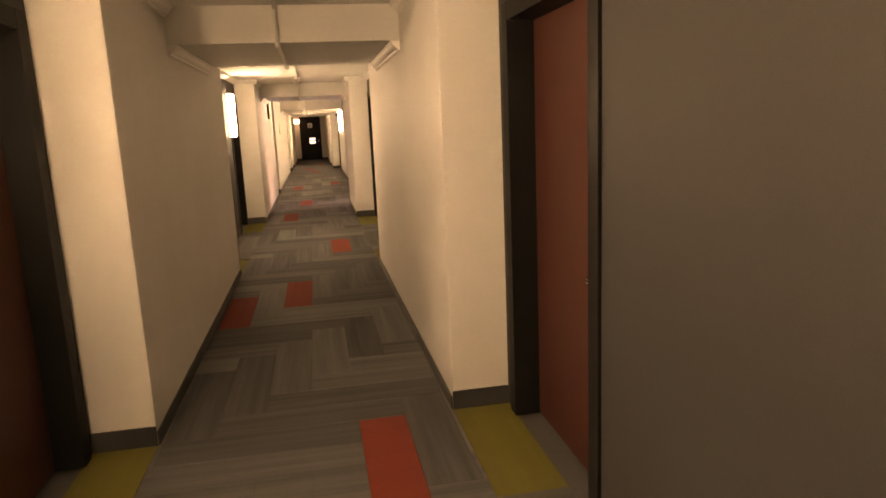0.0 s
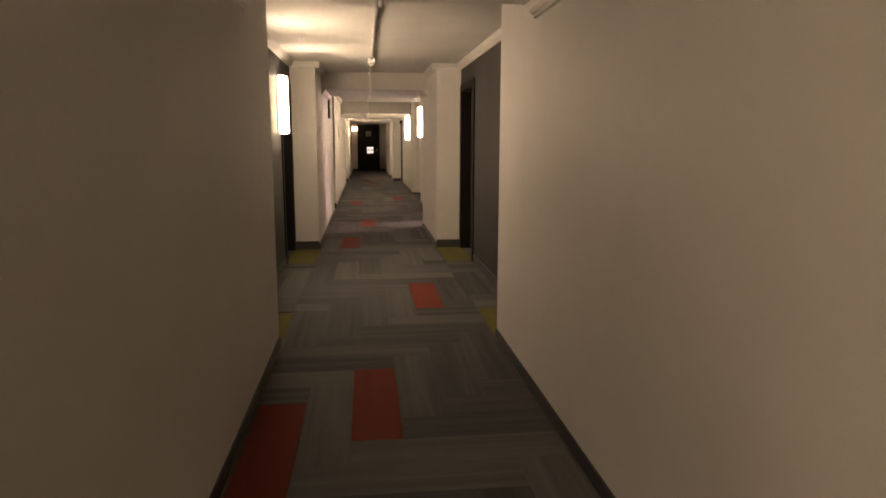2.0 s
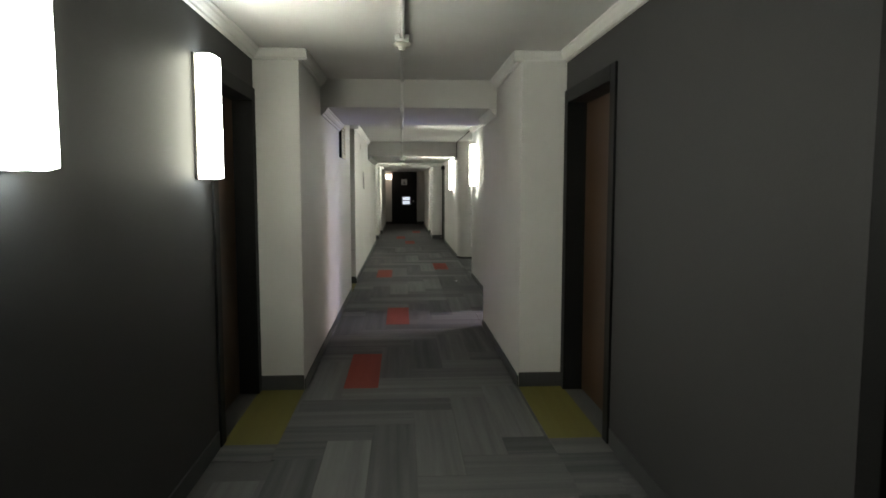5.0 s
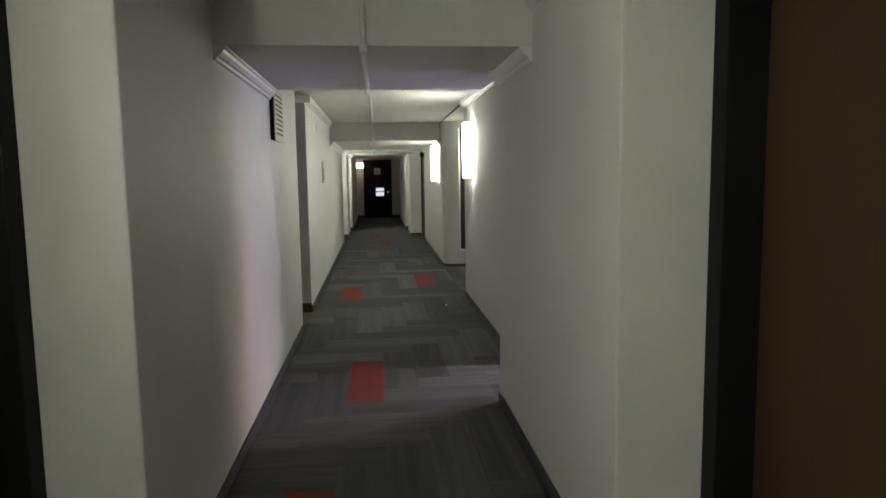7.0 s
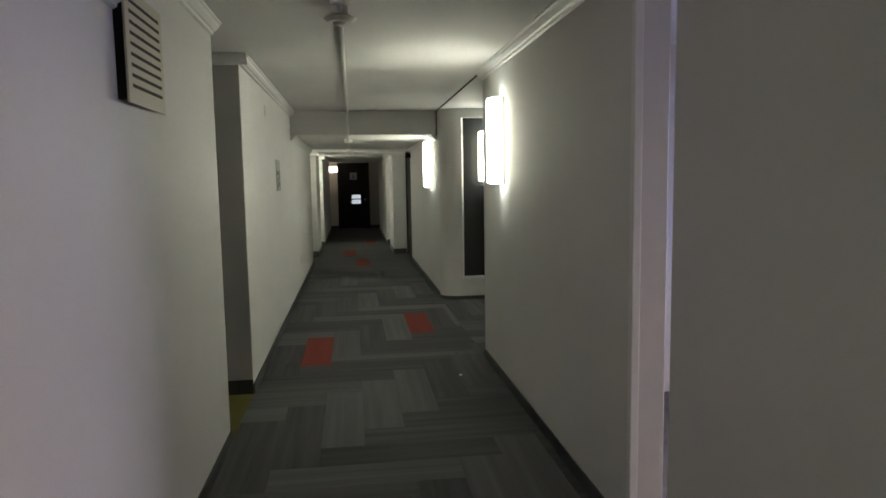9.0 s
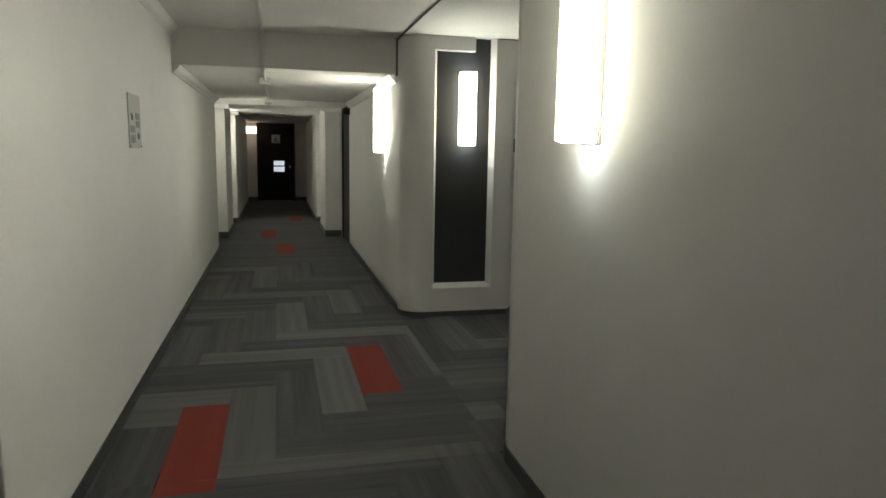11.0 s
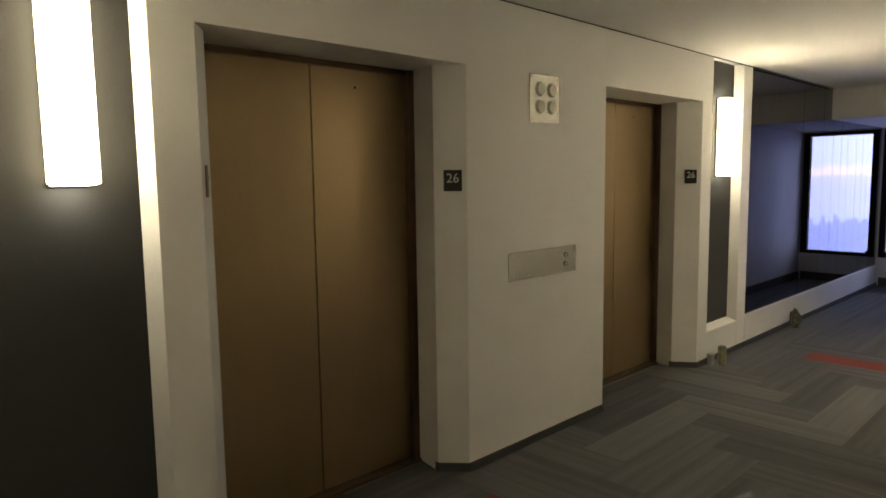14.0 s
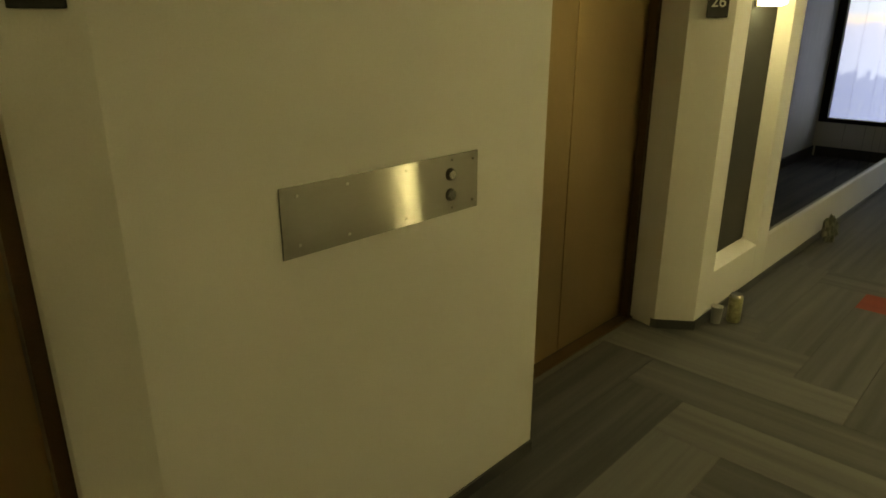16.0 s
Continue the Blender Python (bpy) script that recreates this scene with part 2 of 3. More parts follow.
    town = node(tree, "MixRGB")
    town.inputs["Color2"].default_value = (0.22, 0.25, 0.56, 1)
    tree.links.new(soft_edge.outputs[0], town.inputs["Fac"])
    tree.links.new(r.outputs[0], town.inputs["Color1"])
    tree.links.new(town.outputs[0], mix.inputs["Color1"])
    # flat backdrop: haze and sky glow are painted in as emission
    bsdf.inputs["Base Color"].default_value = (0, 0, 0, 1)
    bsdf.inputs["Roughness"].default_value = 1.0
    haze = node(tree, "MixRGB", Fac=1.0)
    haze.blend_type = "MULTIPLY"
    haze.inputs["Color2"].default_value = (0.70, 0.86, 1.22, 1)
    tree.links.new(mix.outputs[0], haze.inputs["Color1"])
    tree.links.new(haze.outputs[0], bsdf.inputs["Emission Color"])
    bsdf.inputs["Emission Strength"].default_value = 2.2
    return m


DISTANCE = distance_material()

# ---- building helpers ----


def mesh_of(bm, mat, name, smooth=False):
    me = bpy.data.meshes.new(name)
    bmesh.ops.recalc_face_normals(bm, faces=bm.faces)
    for f in bm.faces:
        f.smooth = smooth
    bm.to_mesh(me)
    bm.free()
    me.materials.append(mat)
    return me


def part(name, bm, mat, parent, label="", smooth=False):
    ob = new(name, mesh_of(bm, mat, name, smooth))
    ob.parent = parent
    return tagged(ob, label)


def thing(name, label, category, m=None, group="", kind=""):
    """An empty at a thing's base that parents its parts."""
    ob = new(name)
    ob.empty_display_size = 0.1
    ob.matrix_world = m or Matrix()
    return tagged(ob, label, category, group, kind)


def structure(name, bm, mat, label, category, smooth=False):
    return tagged(new(name, mesh_of(bm, mat, name, smooth)), label, category, kind="structure")


def box(x0, x1, y0, y1, z0, z1, bevel=0.0, bm=None):
    bm = bm or bmesh.new()
    made = bmesh.ops.create_cube(bm, size=1.0)["verts"]
    for v in made:
        v.co = Vector(((x0 + x1) / 2 + v.co.x * (x1 - x0), (y0 + y1) / 2 + v.co.y * (y1 - y0), (z0 + z1) / 2 + v.co.z * (z1 - z0)))
    if bevel:
        edges = list({e for v in made for e in v.link_edges})
        bmesh.ops.bevel(bm, geom=edges, offset=bevel, segments=2, affect="EDGES", profile=0.6)
    return bm


def prism(points, z0, z1, bevel=0.0, bm=None):
    """An upright solid over a plan outline; bevel rounds its upright edges."""
    bm = bm or bmesh.new()
    low = [bm.verts.new((x, y, z0)) for x, y in points]
    high = [bm.verts.new((x, y, z1)) for x, y in points]
    n = len(points)
    up = []
    bm.faces.new(low[::-1])
    bm.faces.new(high)
    for i in range(n):
        bm.faces.new((low[i], low[(i + 1) % n], high[(i + 1) % n], high[i]))
        up.append(bm.edges.get((low[i], high[i])))
    if bevel:
        bmesh.ops.bevel(bm, geom=up, offset=bevel, segments=3, affect="EDGES", profile=0.5)
    return bm


def cyl(p, q, r0, r1=None, seg=16, bm=None):
    """A round bar or cone from p to q."""
    bm = bm or bmesh.new()
    p, q = Vector(p), Vector(q)
    m = Matrix.Translation((p + q) / 2) @ (q - p).to_track_quat("Z", "Y").to_matrix().to_4x4()
    bmesh.ops.create_cone(bm, cap_ends=True, segments=seg, radius1=r0, radius2=r0 if r1 is None else r1, depth=(q - p).length, matrix=m)
    return bm


def sweep(profile, a, b, inward):
    """A moulding: profile points (out from the wall, down from the top) run from a to b; inward is the way off the wall."""
    bm = bmesh.new()
    a, b, inward = Vector(a), Vector(b), Vector(inward)
    rings = [[bm.verts.new(p + inward * o + Vector((0, 0, -d))) for o, d in profile] for p in (a, b)]
    n = len(profile)
    for i in range(n):
        bm.faces.new((rings[0][i], rings[0][(i + 1) % n], rings[1][(i + 1) % n], rings[1][i]))
    bm.faces.new(rings[0])
    bm.faces.new(rings[1][::-1])
    return bm


CROWN = ((0.0, 0.0), (0.062, 0.0), (0.062, 0.010), (0.052, 0.016), (0.046, 0.030), (0.030, 0.046), (0.018, 0.052), (0.016, 0.064), (0.008, 0.068), (0.0, 0.070))

# ---- plan ----
XL, XR, XB = -0.845, 0.70, 0.985     # left wall, right wall, right wall by the lifts
AL, AR = -1.16, 1.02                # recessed dark walls
HIGH, LOW = 2.385, 2.14              # ceilings
YB = 21.30                          # face of the lift bank
END = 34.62

wall_count = [0]


def wall(x0, x1, y0, y1, mat=WHITE, z0=0.0, z1=2.45, bevel=0.006, label="plain off-white painted corridor wall"):
    wall_count[0] += 1
    return structure("wall_%d" % wall_count[0], prism(((x0, y0), (x1, y0), (x1, y1), (x0, y1)), z0, z1, bevel), mat, label, "wall")


def base(x0, x1, y0, y1, h=0.10):
    return structure("baseboard", box(x0, x1, y0, y1, 0.0, h, 0.003), BASE, "charcoal vinyl skirting along the wall foot", "baseboard")


def crown(a, b, inward):
    return structure("trim", sweep(CROWN, a, b, inward), TRIM, "white stepped crown moulding under the ceiling", "crown moulding")


DARK_LABEL = "charcoal painted recessed wall beside flat doors"

# corridor walls, left side
wall(-1.6, XL, -4.0, 0.12)
wall(-1.6, XL, 4.30, 8.35)
wall(-1.6, XL, 12.55, 16.98)
wall(-1.6, XL, 17.89, 25.38)
wall(-1.6, -0.82, 26.80, 28.1)
wall(-1.6, -0.79, 29.0, 33.8)
# right side
wall(XR, 1.6, -4.0, 0.12)
wall(XR, 1.6, 4.30, 8.39)
wall(XR, 1.6, 12.53, 14.68)
wall(XB, XB + 0.14, 15.56, 18.548, bevel=0.004, label="off-white corridor wall with a rounded end")
wall(0.72, 1.6, 26.85, 28.2)
wall(0.70, 1.6, 29.12, 33.8)
wall(0.80, 1.6, 33.8, END)
# ends
wall(-1.7, 1.7, -4.2, -4.0)
wall(-1.7, 1.7, END, END + 0.2)
# dark recess backs
for y0, y1 in ((0.12, 3.11), (4.24, 4.31), (8.34, 8.36), (9.39, 11.49), (12.55, 12.56)):
    wall(-1.6, AL, y0, y1, CHAR, bevel=0, label=DARK_LABEL)
for y0, y1 in ((0.12, 3.06), (4.21, 4.31), (8.38, 8.40), (9.40, 11.41), (12.53, 12.56)):
    wall(AR, 1.6, y0, y1, CHAR, bevel=0, label=DARK_LABEL)
for x0, x1, y0, y1 in ((-1.6, -1.19, 25.38, 26.80), (-1.6, -1.15, 28.1, 29.0), (-1.6, -1.15, 33.8, END), (1.20, 1.6, 28.2, 29.12)):
    wall(x0, x1, y0, y1)
# lift bank: corridor flank with a rounded corner, piers with splayed jambs, heads over the lift doors
arc = [(1.185 - 0.20 * math.cos(a), 21.50 - 0.20 * math.sin(a)) for a in (radians(9 * k) for k in range(11))]
structure("wall_bank_corner", prism(arc + [(1.25, YB), (1.25, 21.66), (1.5, 21.66), (1.5, 25.60), (XB, 25.60)], 0.0, 2.45), WHITE, "off-white wall turning a rounded corner to the lifts", "wall")
PIER = "off-white pier with splayed jamb beside the lift doors"
structure("wall_pier_1", prism(((1.785, YB), (1.942, YB), (2.03, 21.42), (2.03, 21.68), (1.785, 21.68)), 0.0, 2.45, 0.001), WHITE, PIER, "wall")
structure("wall_pier_2", prism(((3.28, YB), (4.51, YB), (4.60, 21.42), (4.60, 21.68), (3.207, 21.68), (3.207, 21.62), (3.17, 21.42)), 0.0, 2.45, 0.001), WHITE, PIER, "wall")
structure("wall_pier_3", prism(((5.833, YB), (6.0, YB), (6.0, 21.68), (5.761, 21.68), (5.761, 21.62), (5.723, 21.45)), 0.0, 2.45, 0.001), WHITE, PIER, "wall")
for k, (a, b) in enumerate(((1.942, 3.28), (4.51, 5.833))):
    structure("wall_head_%d" % (k + 1), prism(((a, YB), (b, YB), (b, 21.70), (a, 21.70)), 2.04, 2.45), WHITE, "off-white wall above the lift doors", "wall")


def niche(n, x0, x1, top):
    """A dark panel set back in the white wall, with a white sill and reveals."""
    structure("wall_niche_%d" % n, box(x0 - 0.01, x1 + 0.01, 21.375, 21.45, 0.0, 2.45), CHAR, "charcoal panel set into the white wall", "wall panel")
    structure("wall_under_niche_%d" % n, prism(((x0, YB + 0.001), (x1, YB + 0.001), (x1, 21.44), (x0, 21.44)), 0.0, 0.252), WHITE, "off-white wall below the dark panel", "wall")
    bm = bmesh.new()
    for pts in (((x0, YB), (x0 + 0.032, 21.37), (x0, 21.37)), ((x1, YB), (x1, 21.37), (x1 - 0.032, 21.37))):
        prism(pts, 0.252, top, bm=bm)
    structure("trim", bm, TRIM, "white splayed reveal beside the dark panel", "reveal")
    sill = bmesh.new()
    lo = [sill.verts.new(p) for p in ((x0, YB, 0.253), (x1, YB, 0.253), (x1, 21.37, 0.288), (x0, 21.37, 0.288), (x0, 21.37, 0.253), (x1, 21.37, 0.253))]
    for f in ((0, 1, 2, 3), (0, 4, 5, 1), (3, 2, 5, 4), (0, 3, 4), (1, 5, 2)):
        sill.faces.new([lo[i] for i in f])
    structure("trim", sill, TRIM, "white sloped sill under the dark panel", "sill")


niche(1, 1.25, 1.785, 2.386)
structure("wall_over_niche_1", prism(((1.25, YB + 0.001), (1.60, YB + 0.001), (1.60, 21.44), (1.25, 21.44)), 2.27, 2.45), WHITE, "off-white bulkhead above the dark panel", "wall")
niche(2, 6.0, 6.575, 2.386)
wall(6.575, 6.755, YB, 21.45, bevel=0.006, label="off-white strip of wall beside the smoked mirror")
wall(6.755, 11.098, YB, 21.45, z1=0.268, bevel=0.004, label="low off-white wall under the smoked mirror")
wall(6.755, 11.098, 21.345, 21.45, z0=0.272, label="off-white wall behind the smoked mirror")
# lobby: south side, pier by the window passage, window wall
wall(XB + 0.28, 7.88, 18.50, 18.81)
wall(7.88, 11.3, 18.50, 20.38, bevel=0.02, label="off-white wall narrowing the lobby toward the window")


def window_wall(n, x, y0, y1, wy0, wy1, z0, z1, deep=0.25):
    for a, b, c, d in ((y0, wy0, 0, 2.45), (wy1, y1, 0, 2.45), (wy0, wy1, 0, z0), (wy0, wy1, z1, 2.45)):
        if b - a > 0.01:
            wall(x, x + deep, a, b, z0=c, z1=d, bevel=0, label="off-white wall around the window")
    w = thing("window_%d" % n, "black metal framed window onto a hazy evening sky", "window", kind="structure")
    for a, b, c, d in ((wy0, wy0 + 0.085, z0, z1), (wy1 - 0.075, wy1, z0, z1), (wy0 + 0.085, wy1 - 0.075, z0, z0 + 0.045), (wy0 + 0.085, wy1 - 0.075, z1 - 0.05, z1)):
        part("window_frame", box(x - 0.01, x + 0.07, a, b, c, d, 0.004), BLACK, w)
    pane = part("pane", box(x + 0.03, x + 0.036, wy0 + 0.085, wy1 - 0.075, z0 + 0.045, z1 - 0.05), GLASS, w)
    pane.visible_shadow = False
    latch = part("latch", box(x - 0.035, x - 0.01, wy1 - 0.10, wy1 - 0.055, z0 + 0.02, z0 + 0.075, 0.006), BLACK, w)
    part("latch_arm", cyl((x - 0.022, wy1 - 0.08, z0 + 0.07), (x - 0.04, wy1 - 0.055, z0 + 0.12), 0.006), BLACK, latch)
    return w


window_wall(1, 11.10, 20.35, 21.45, 20.39, 21.298, 0.375, 2.045)
# side room that lets daylight into the corridor
wall(1.6, 3.5, 14.52, 14.68)
wall(XB + 0.14, 3.5, 17.4, 17.55)
window_wall(2, 3.40, 14.68, 17.4, 15.05, 16.85, 0.40, 2.05)

# ceilings
bm = bmesh.new()
for x0, x1, y0, y1, z in ((-1.65, 3.6, -4.1, 17.5, HIGH), (-1.65, 9.0, 17.5, 21.61, HIGH), (-1.65, 1.65, 25.38, 26.82, HIGH)):
    box(x0, x1, y0, y1, z, z + 0.1, bm=bm)
structure("ceiling", bm, CEIL, "white stippled ceiling of corridor and lift lobby", "ceiling")
for k, (x0, x1, y0, y1, z) in enumerate(((XL - 0.01, XR + 0.01, 5.72, 7.45, LOW), (XL - 0.01, XR + 0.01, 13.76, 15.42, LOW), (8.98, 11.3, 20.3, 21.44, 2.065), (XL - 0.02, XB + 0.02, 21.61, 25.38, 2.09), (-1.65, 1.65, 26.82, END + 0.1, 2.10))):
    structure("ceiling_drop_%d" % (k + 1), box(x0, x1, y0, y1, z, 2.47, 0.006), CEIL, "white dropped ceiling beam across the corridor", "ceiling beam")

# crown mouldings
for x, y0, y1, z, s in ((XL, 4.32, 5.72, HIGH, 1), (XL, 5.72, 7.45, LOW, 1), (XL, 7.45, 8.34, HIGH, 1), (XR, 4.32, 5.72, HIGH, -1), (XR, 5.72, 7.45, LOW, -1), (XR, 7.45, 8.38, HIGH, -1),
                        (XL, 12.57, 13.76, HIGH, 1), (XL, 13.76, 15.42, LOW, 1), (XL, 15.42, 16.97, HIGH, 1), (XR, 12.55, 13.76, HIGH, -1), (XR, 13.76, 14.67, LOW, -1),
                        (XL, 17.91, 21.61, HIGH, 1), (XL, 21.61, 25.37, 2.09, 1), (XB, 15.58, 18.56, HIGH, -1), (XB, 21.64, 25.59, 2.09, -1),
                        (AL, 0.15, 4.29, HIGH, 1), (AR, 0.15, 4.29, HIGH, -1), (AL, 8.36, 12.54, HIGH, 1), (AR, 8.40, 12.52, HIGH, -1)):
    crown((x, y0, z), (x, y1, z), (s, 0, 0))
crown((-1.15, 17.89, HIGH), (XL + 0.06, 17.89, HIGH), (0, -1, 0))
for y in (4.30, 12.55):
    crown((AL, y, HIGH), (XL + 0.06, y, HIGH), (0, -1, 0))
    crown((XR - 0.06, y - 0.005, HIGH), (AR, y - 0.005, HIGH), (0, -1, 0))
for x0, x1, y, z in ((-1.15, -0.76, 26.8, 2.10), (0.66, 0.98, 26.85, 2.10), (-1.1, -0.73, 29.0, 2.10), (0.64, 1.1, 29.12, 2.10)):
    crown((x0, y - 0.0, z + 0.0), (x1, y, z), (0, -1, 0))

# skirtings
T = 0.010
for x, y0, y1, s in ((XL, 4.30, 8.35, 1), (XR, 4.30, 8.39, -1), (XL, 12.55, 16.98, 1), (XR, 12.53, 14.68, -1), (XL, 17.89, 25.38, 1), (XB, 15.56, 18.56, -1), (XB, 21.52, 25.59, -1),
                     (-0.82, 26.8, 28.1, 1), (-0.79, 29.0, 33.8, 1), (0.72, 26.85, 28.2, -1), (0.70, 29.12, 33.8, -1), (AL, 0.15, 3.10, 1), (AR, 0.15, 3.05, -1), (AL, 9.41, 11.47, 1), (AR, 9.42, 11.39, -1), (7.88, 18.83, 20.37, -1)):
    base(min(x, x + s * T), max(x, x + s * T), y0, y1, 0.075 if x in (XL, XB, XR) else 0.10)
for x0, x1, y, s in ((AL, XL, 4.30, -1), (XR, AR, 4.30, -1), (AL, XL, 12.55, -1), (XR, AR, 12.53, -1), (-1.15, XL, 17.89, -1), (-1.15, -0.82, 26.8, -1), (0.72, 0.98, 26.85, -1), (-1.1, -0.79, 29.0, -1), (0.70, 1.1, 29.12, -1),
                     (-1.15, -0.56, END, -1), (0.42, 0.80, END, -1), (1.27, 7.86, 18.81, 1), (7.90, 11.1, 20.38, 1), (6.375, 11.08, YB, -1)):
    base(x0, x1, min(y, y + s * T), max(y, y + s * T), 0.045 if y == YB else 0.105)
base(11.09, 11.10, 20.41, 21.28, 0.11)
# shade of the ceiling gap laid on as a thin dark strip
structure("trim", box(1.80, 8.96, YB - 0.003, YB + 0.004, HIGH - 0.007, HIGH + 0.002), HOLE, "thin dark strip standing for the shaded gap where wall meets ceiling", "shadow gap")
plinth = bmesh.new()
prism([(x - 0.008 if x < 1.1 else x, y - 0.008) for x, y in arc] + [(1.942, YB - 0.008), (2.03, 21.412), (2.03, 21.43), (1.2, 21.5)], 0.0, 0.045, bm=plinth)
prism(((3.17, 21.412), (3.28, YB - 0.008), (4.51, YB - 0.008), (4.60, 21.412), (4.60, 21.44), (3.17, 21.44)), 0.0, 0.045, bm=plinth)
prism(((5.723, 21.442), (5.833, YB - 0.008), (6.37, YB - 0.008), (6.37, 21.46), (5.723, 21.47)), 0.0, 0.045, bm=plinth)
structure("baseboard", plinth, BASE, "low charcoal skirting round the lift piers", "baseboard")
nose = [(XB + 0.28 - 0.28 * math.cos(a), 18.53 + 0.28 * math.sin(a)) for a in (radians(6 * k) for k in range(1, 16))]
structure("wall_lobby_corner", prism([(XB, 18.5535)] + nose + [(XB + 0.28, 18.5535)], 0.0, 2.45), WHITE, "off-white wall turning a rounded corner into the lobby", "wall", True)
structure("baseboard", prism([(XB - 0.008, 18.556)] + [(x - 0.006, y + 0.006) for x, y in nose] + [(XB + 0.28, 18.556)], 0.0, 0.075), BASE, "charcoal vinyl skirting round the wall corner", "baseboard")
structure("trim", box(XB + 0.003, XB + 0.136, 18.545, 18.5535, 0.076, HIGH), PLATEGREY, "thin dark joint beside the rounded wall corner", "groove")
# daylit corner of the wall end, its brightness put in as a paler strip
structure("trim", prism(((XB - 0.005, 15.555), (XB + 0.03, 15.555), (XB + 0.03, 15.59), (XB - 0.005, 15.59)), 0.076, 2.33, 0.005), TRIM, "lighter white strip standing for the daylit corner of the wall end", "corner guard")

# ---- doors in the dark recesses ----
door_count = [0]


def flat_door(x, y0, y1, s, leaf=REDDOOR, handle_far=False, top=2.03, label="red-brown wooden flat door in a black steel frame, closed"):
    """A door in a side wall at x; s is the way to the corridor; y0, y1 its clear opening."""
    door_count[0] += 1
    d = thing("door_%d" % door_count[0], label, "door", pose(x, (y0 + y1) / 2, 0), kind="structure")
    h = (y1 - y0) / 2
    for a, b, c, e in ((-h - 0.09, -h, 0, top + 0.09), (h, h + 0.09, 0, top + 0.09), (-h, h, top, top + 0.09)):
        part("frame", box(min(-0.19 * s, 0.014 * s), max(-0.19 * s, 0.014 * s), a, b, c, e, 0.004), BLACK, d, "black steel frame")
    lf = part("door_leaf", box(min(-0.165 * s, -0.12 * s), max(-0.165 * s, -0.12 * s), -h + 0.003, h - 0.003, 0.008, top - 0.003, 0.003), leaf, d)
    yh = (h - 0.07) if handle_far else (-h + 0.07)
    part("rose", cyl((-0.12 * s, yh, 0.92), (-0.108 * s, yh, 0.92), 0.027), CHROME, lf, smooth=False)
    part("spindle", cyl((-0.11 * s, yh, 0.92), (-0.062 * s, yh, 0.92), 0.009), CHROME, lf)
    part("lever", box(min(-0.072 * s, -0.054 * s), max(-0.072 * s, -0.054 * s), min(yh - 0.01, yh + (-0.12 if handle_far else 0.12)), max(yh + 0.01, yh + (-0.12 if handle_far else 0.12)), 0.91, 0.93, 0.006), CHROME, lf, "chrome lever handle")
    structure("wall_over_door_%d" % door_count[0], box(min(x, x - 0.4 * s), max(x, x - 0.4 * s), y0 - 0.10, y1 + 0.10, top + 0.085, 2.45), CHAR, "charcoal wall above the door", "wall")
    structure("wall_behind_door_%d" % door_count[0], box(min(x - 0.20 * s, x - 0.4 * s), max(x - 0.20 * s, x - 0.4 * s), y0 - 0.10, y1 + 0.10, 0, 2.2), CHAR, "dark wall behind the door", "wall")
    return d


flat_door(AR, 3.15, 4.12, -1)
flat_door(AL, 3.20, 4.15, 1)
flat_door(AR, 8.48, 9.31, -1, handle_far=True)
flat_door(AL, 8.45, 9.30, 1, handle_far=True)
BROWN_LABEL = "dark brown wooden flat door in a black steel frame, closed"
flat_door(AR, 11.50, 12.44, -1, leaf=BROWNDOOR, label=BROWN_LABEL)
flat_door(AL, 11.58, 12.46, 1, leaf=BROWNDOOR, label=BROWN_LABEL)
flat_door(-1.15, 17.08, 17.79, 1, leaf=BLACK, label="black door in a black frame within a shallow recess, closed")
# black door frame on the far right, with a closer
dr = thing("door_20", "black steel door flush in the far corridor wall, closed", "door", pose(1.0, 26.225, 0), kind="structure")
part("frame", box(-0.012, 0.05, -0.622, -0.562, 0, 2.08, 0.004), BLACK, dr, "black steel frame")
part("frame", box(-0.012, 0.05, 0.54, 0.60, 0, 2.08, 0.004), BLACK, dr, "black steel frame")
part("frame", box(-0.012, 0.05, -0.562, 0.54, 2.03, 2.08, 0.004), BLACK, dr, "black steel frame")
part("door_leaf", box(0.008, 0.048, -0.56, 0.538, 0.01, 2.027, 0.003), BLACK, dr)
part("closer", box(-0.11, -0.0125, -0.74, -0.61, 1.93, 2.02, 0.008), BLACK, dr, "black door closer box")
structure("wall_door_back", box(1.052, 1.6, 25.602, 26.848, 0, 2.45), CHAR, "dark wall behind the far door", "wall")

# black end door; its panes emit in place of daylight, with solid wall behind
ed = thing("door_21", "black end door with a small self-glowing pane and grey pictogram, closed", "door", pose(-0.07, END, 0), kind="structure")
leaf = part("door_leaf", box(-0.44, 0.44, -0.03, -0.002, 0.012, 2.06, 0.004), BLACK, ed)
for a, b, c, d in ((-0.50, -0.44, 0, 2.12), (0.44, 0.50, 0, 2.12), (-0.44, 0.44, 2.06, 2.12)):
    part("frame", box(a, b, -0.05, -0.002, c, d, 0.004), BLACK, ed)
part("knob", cyl((0.36, -0.03, 0.93), (0.36, -0.085, 0.93), 0.026, 0.03), CHROME, leaf, "chrome knob")
part("threshold", box(-0.44, 0.44, -0.09, -0.03, 0.0, 0.012, 0.003), STEEL, ed, "pale metal threshold strip")
for z0, z1 in ((0.965, 1.085), (0.80, 0.93)):
    pane = part("vision_pane", box(-0.065, 0.215, -0.036, -0.0305, z0, z1), DAYPANE, leaf, "obscured glass pane with daylight put in as its own glow")
    for k in range(3):
        part("printed_line", box(-0.045, 0.195 - 0.03 * k, -0.0375, -0.036, z0 + 0.024 + 0.03 * k, z0 + 0.030 + 0.03 * k), PLATEGREY, pane)
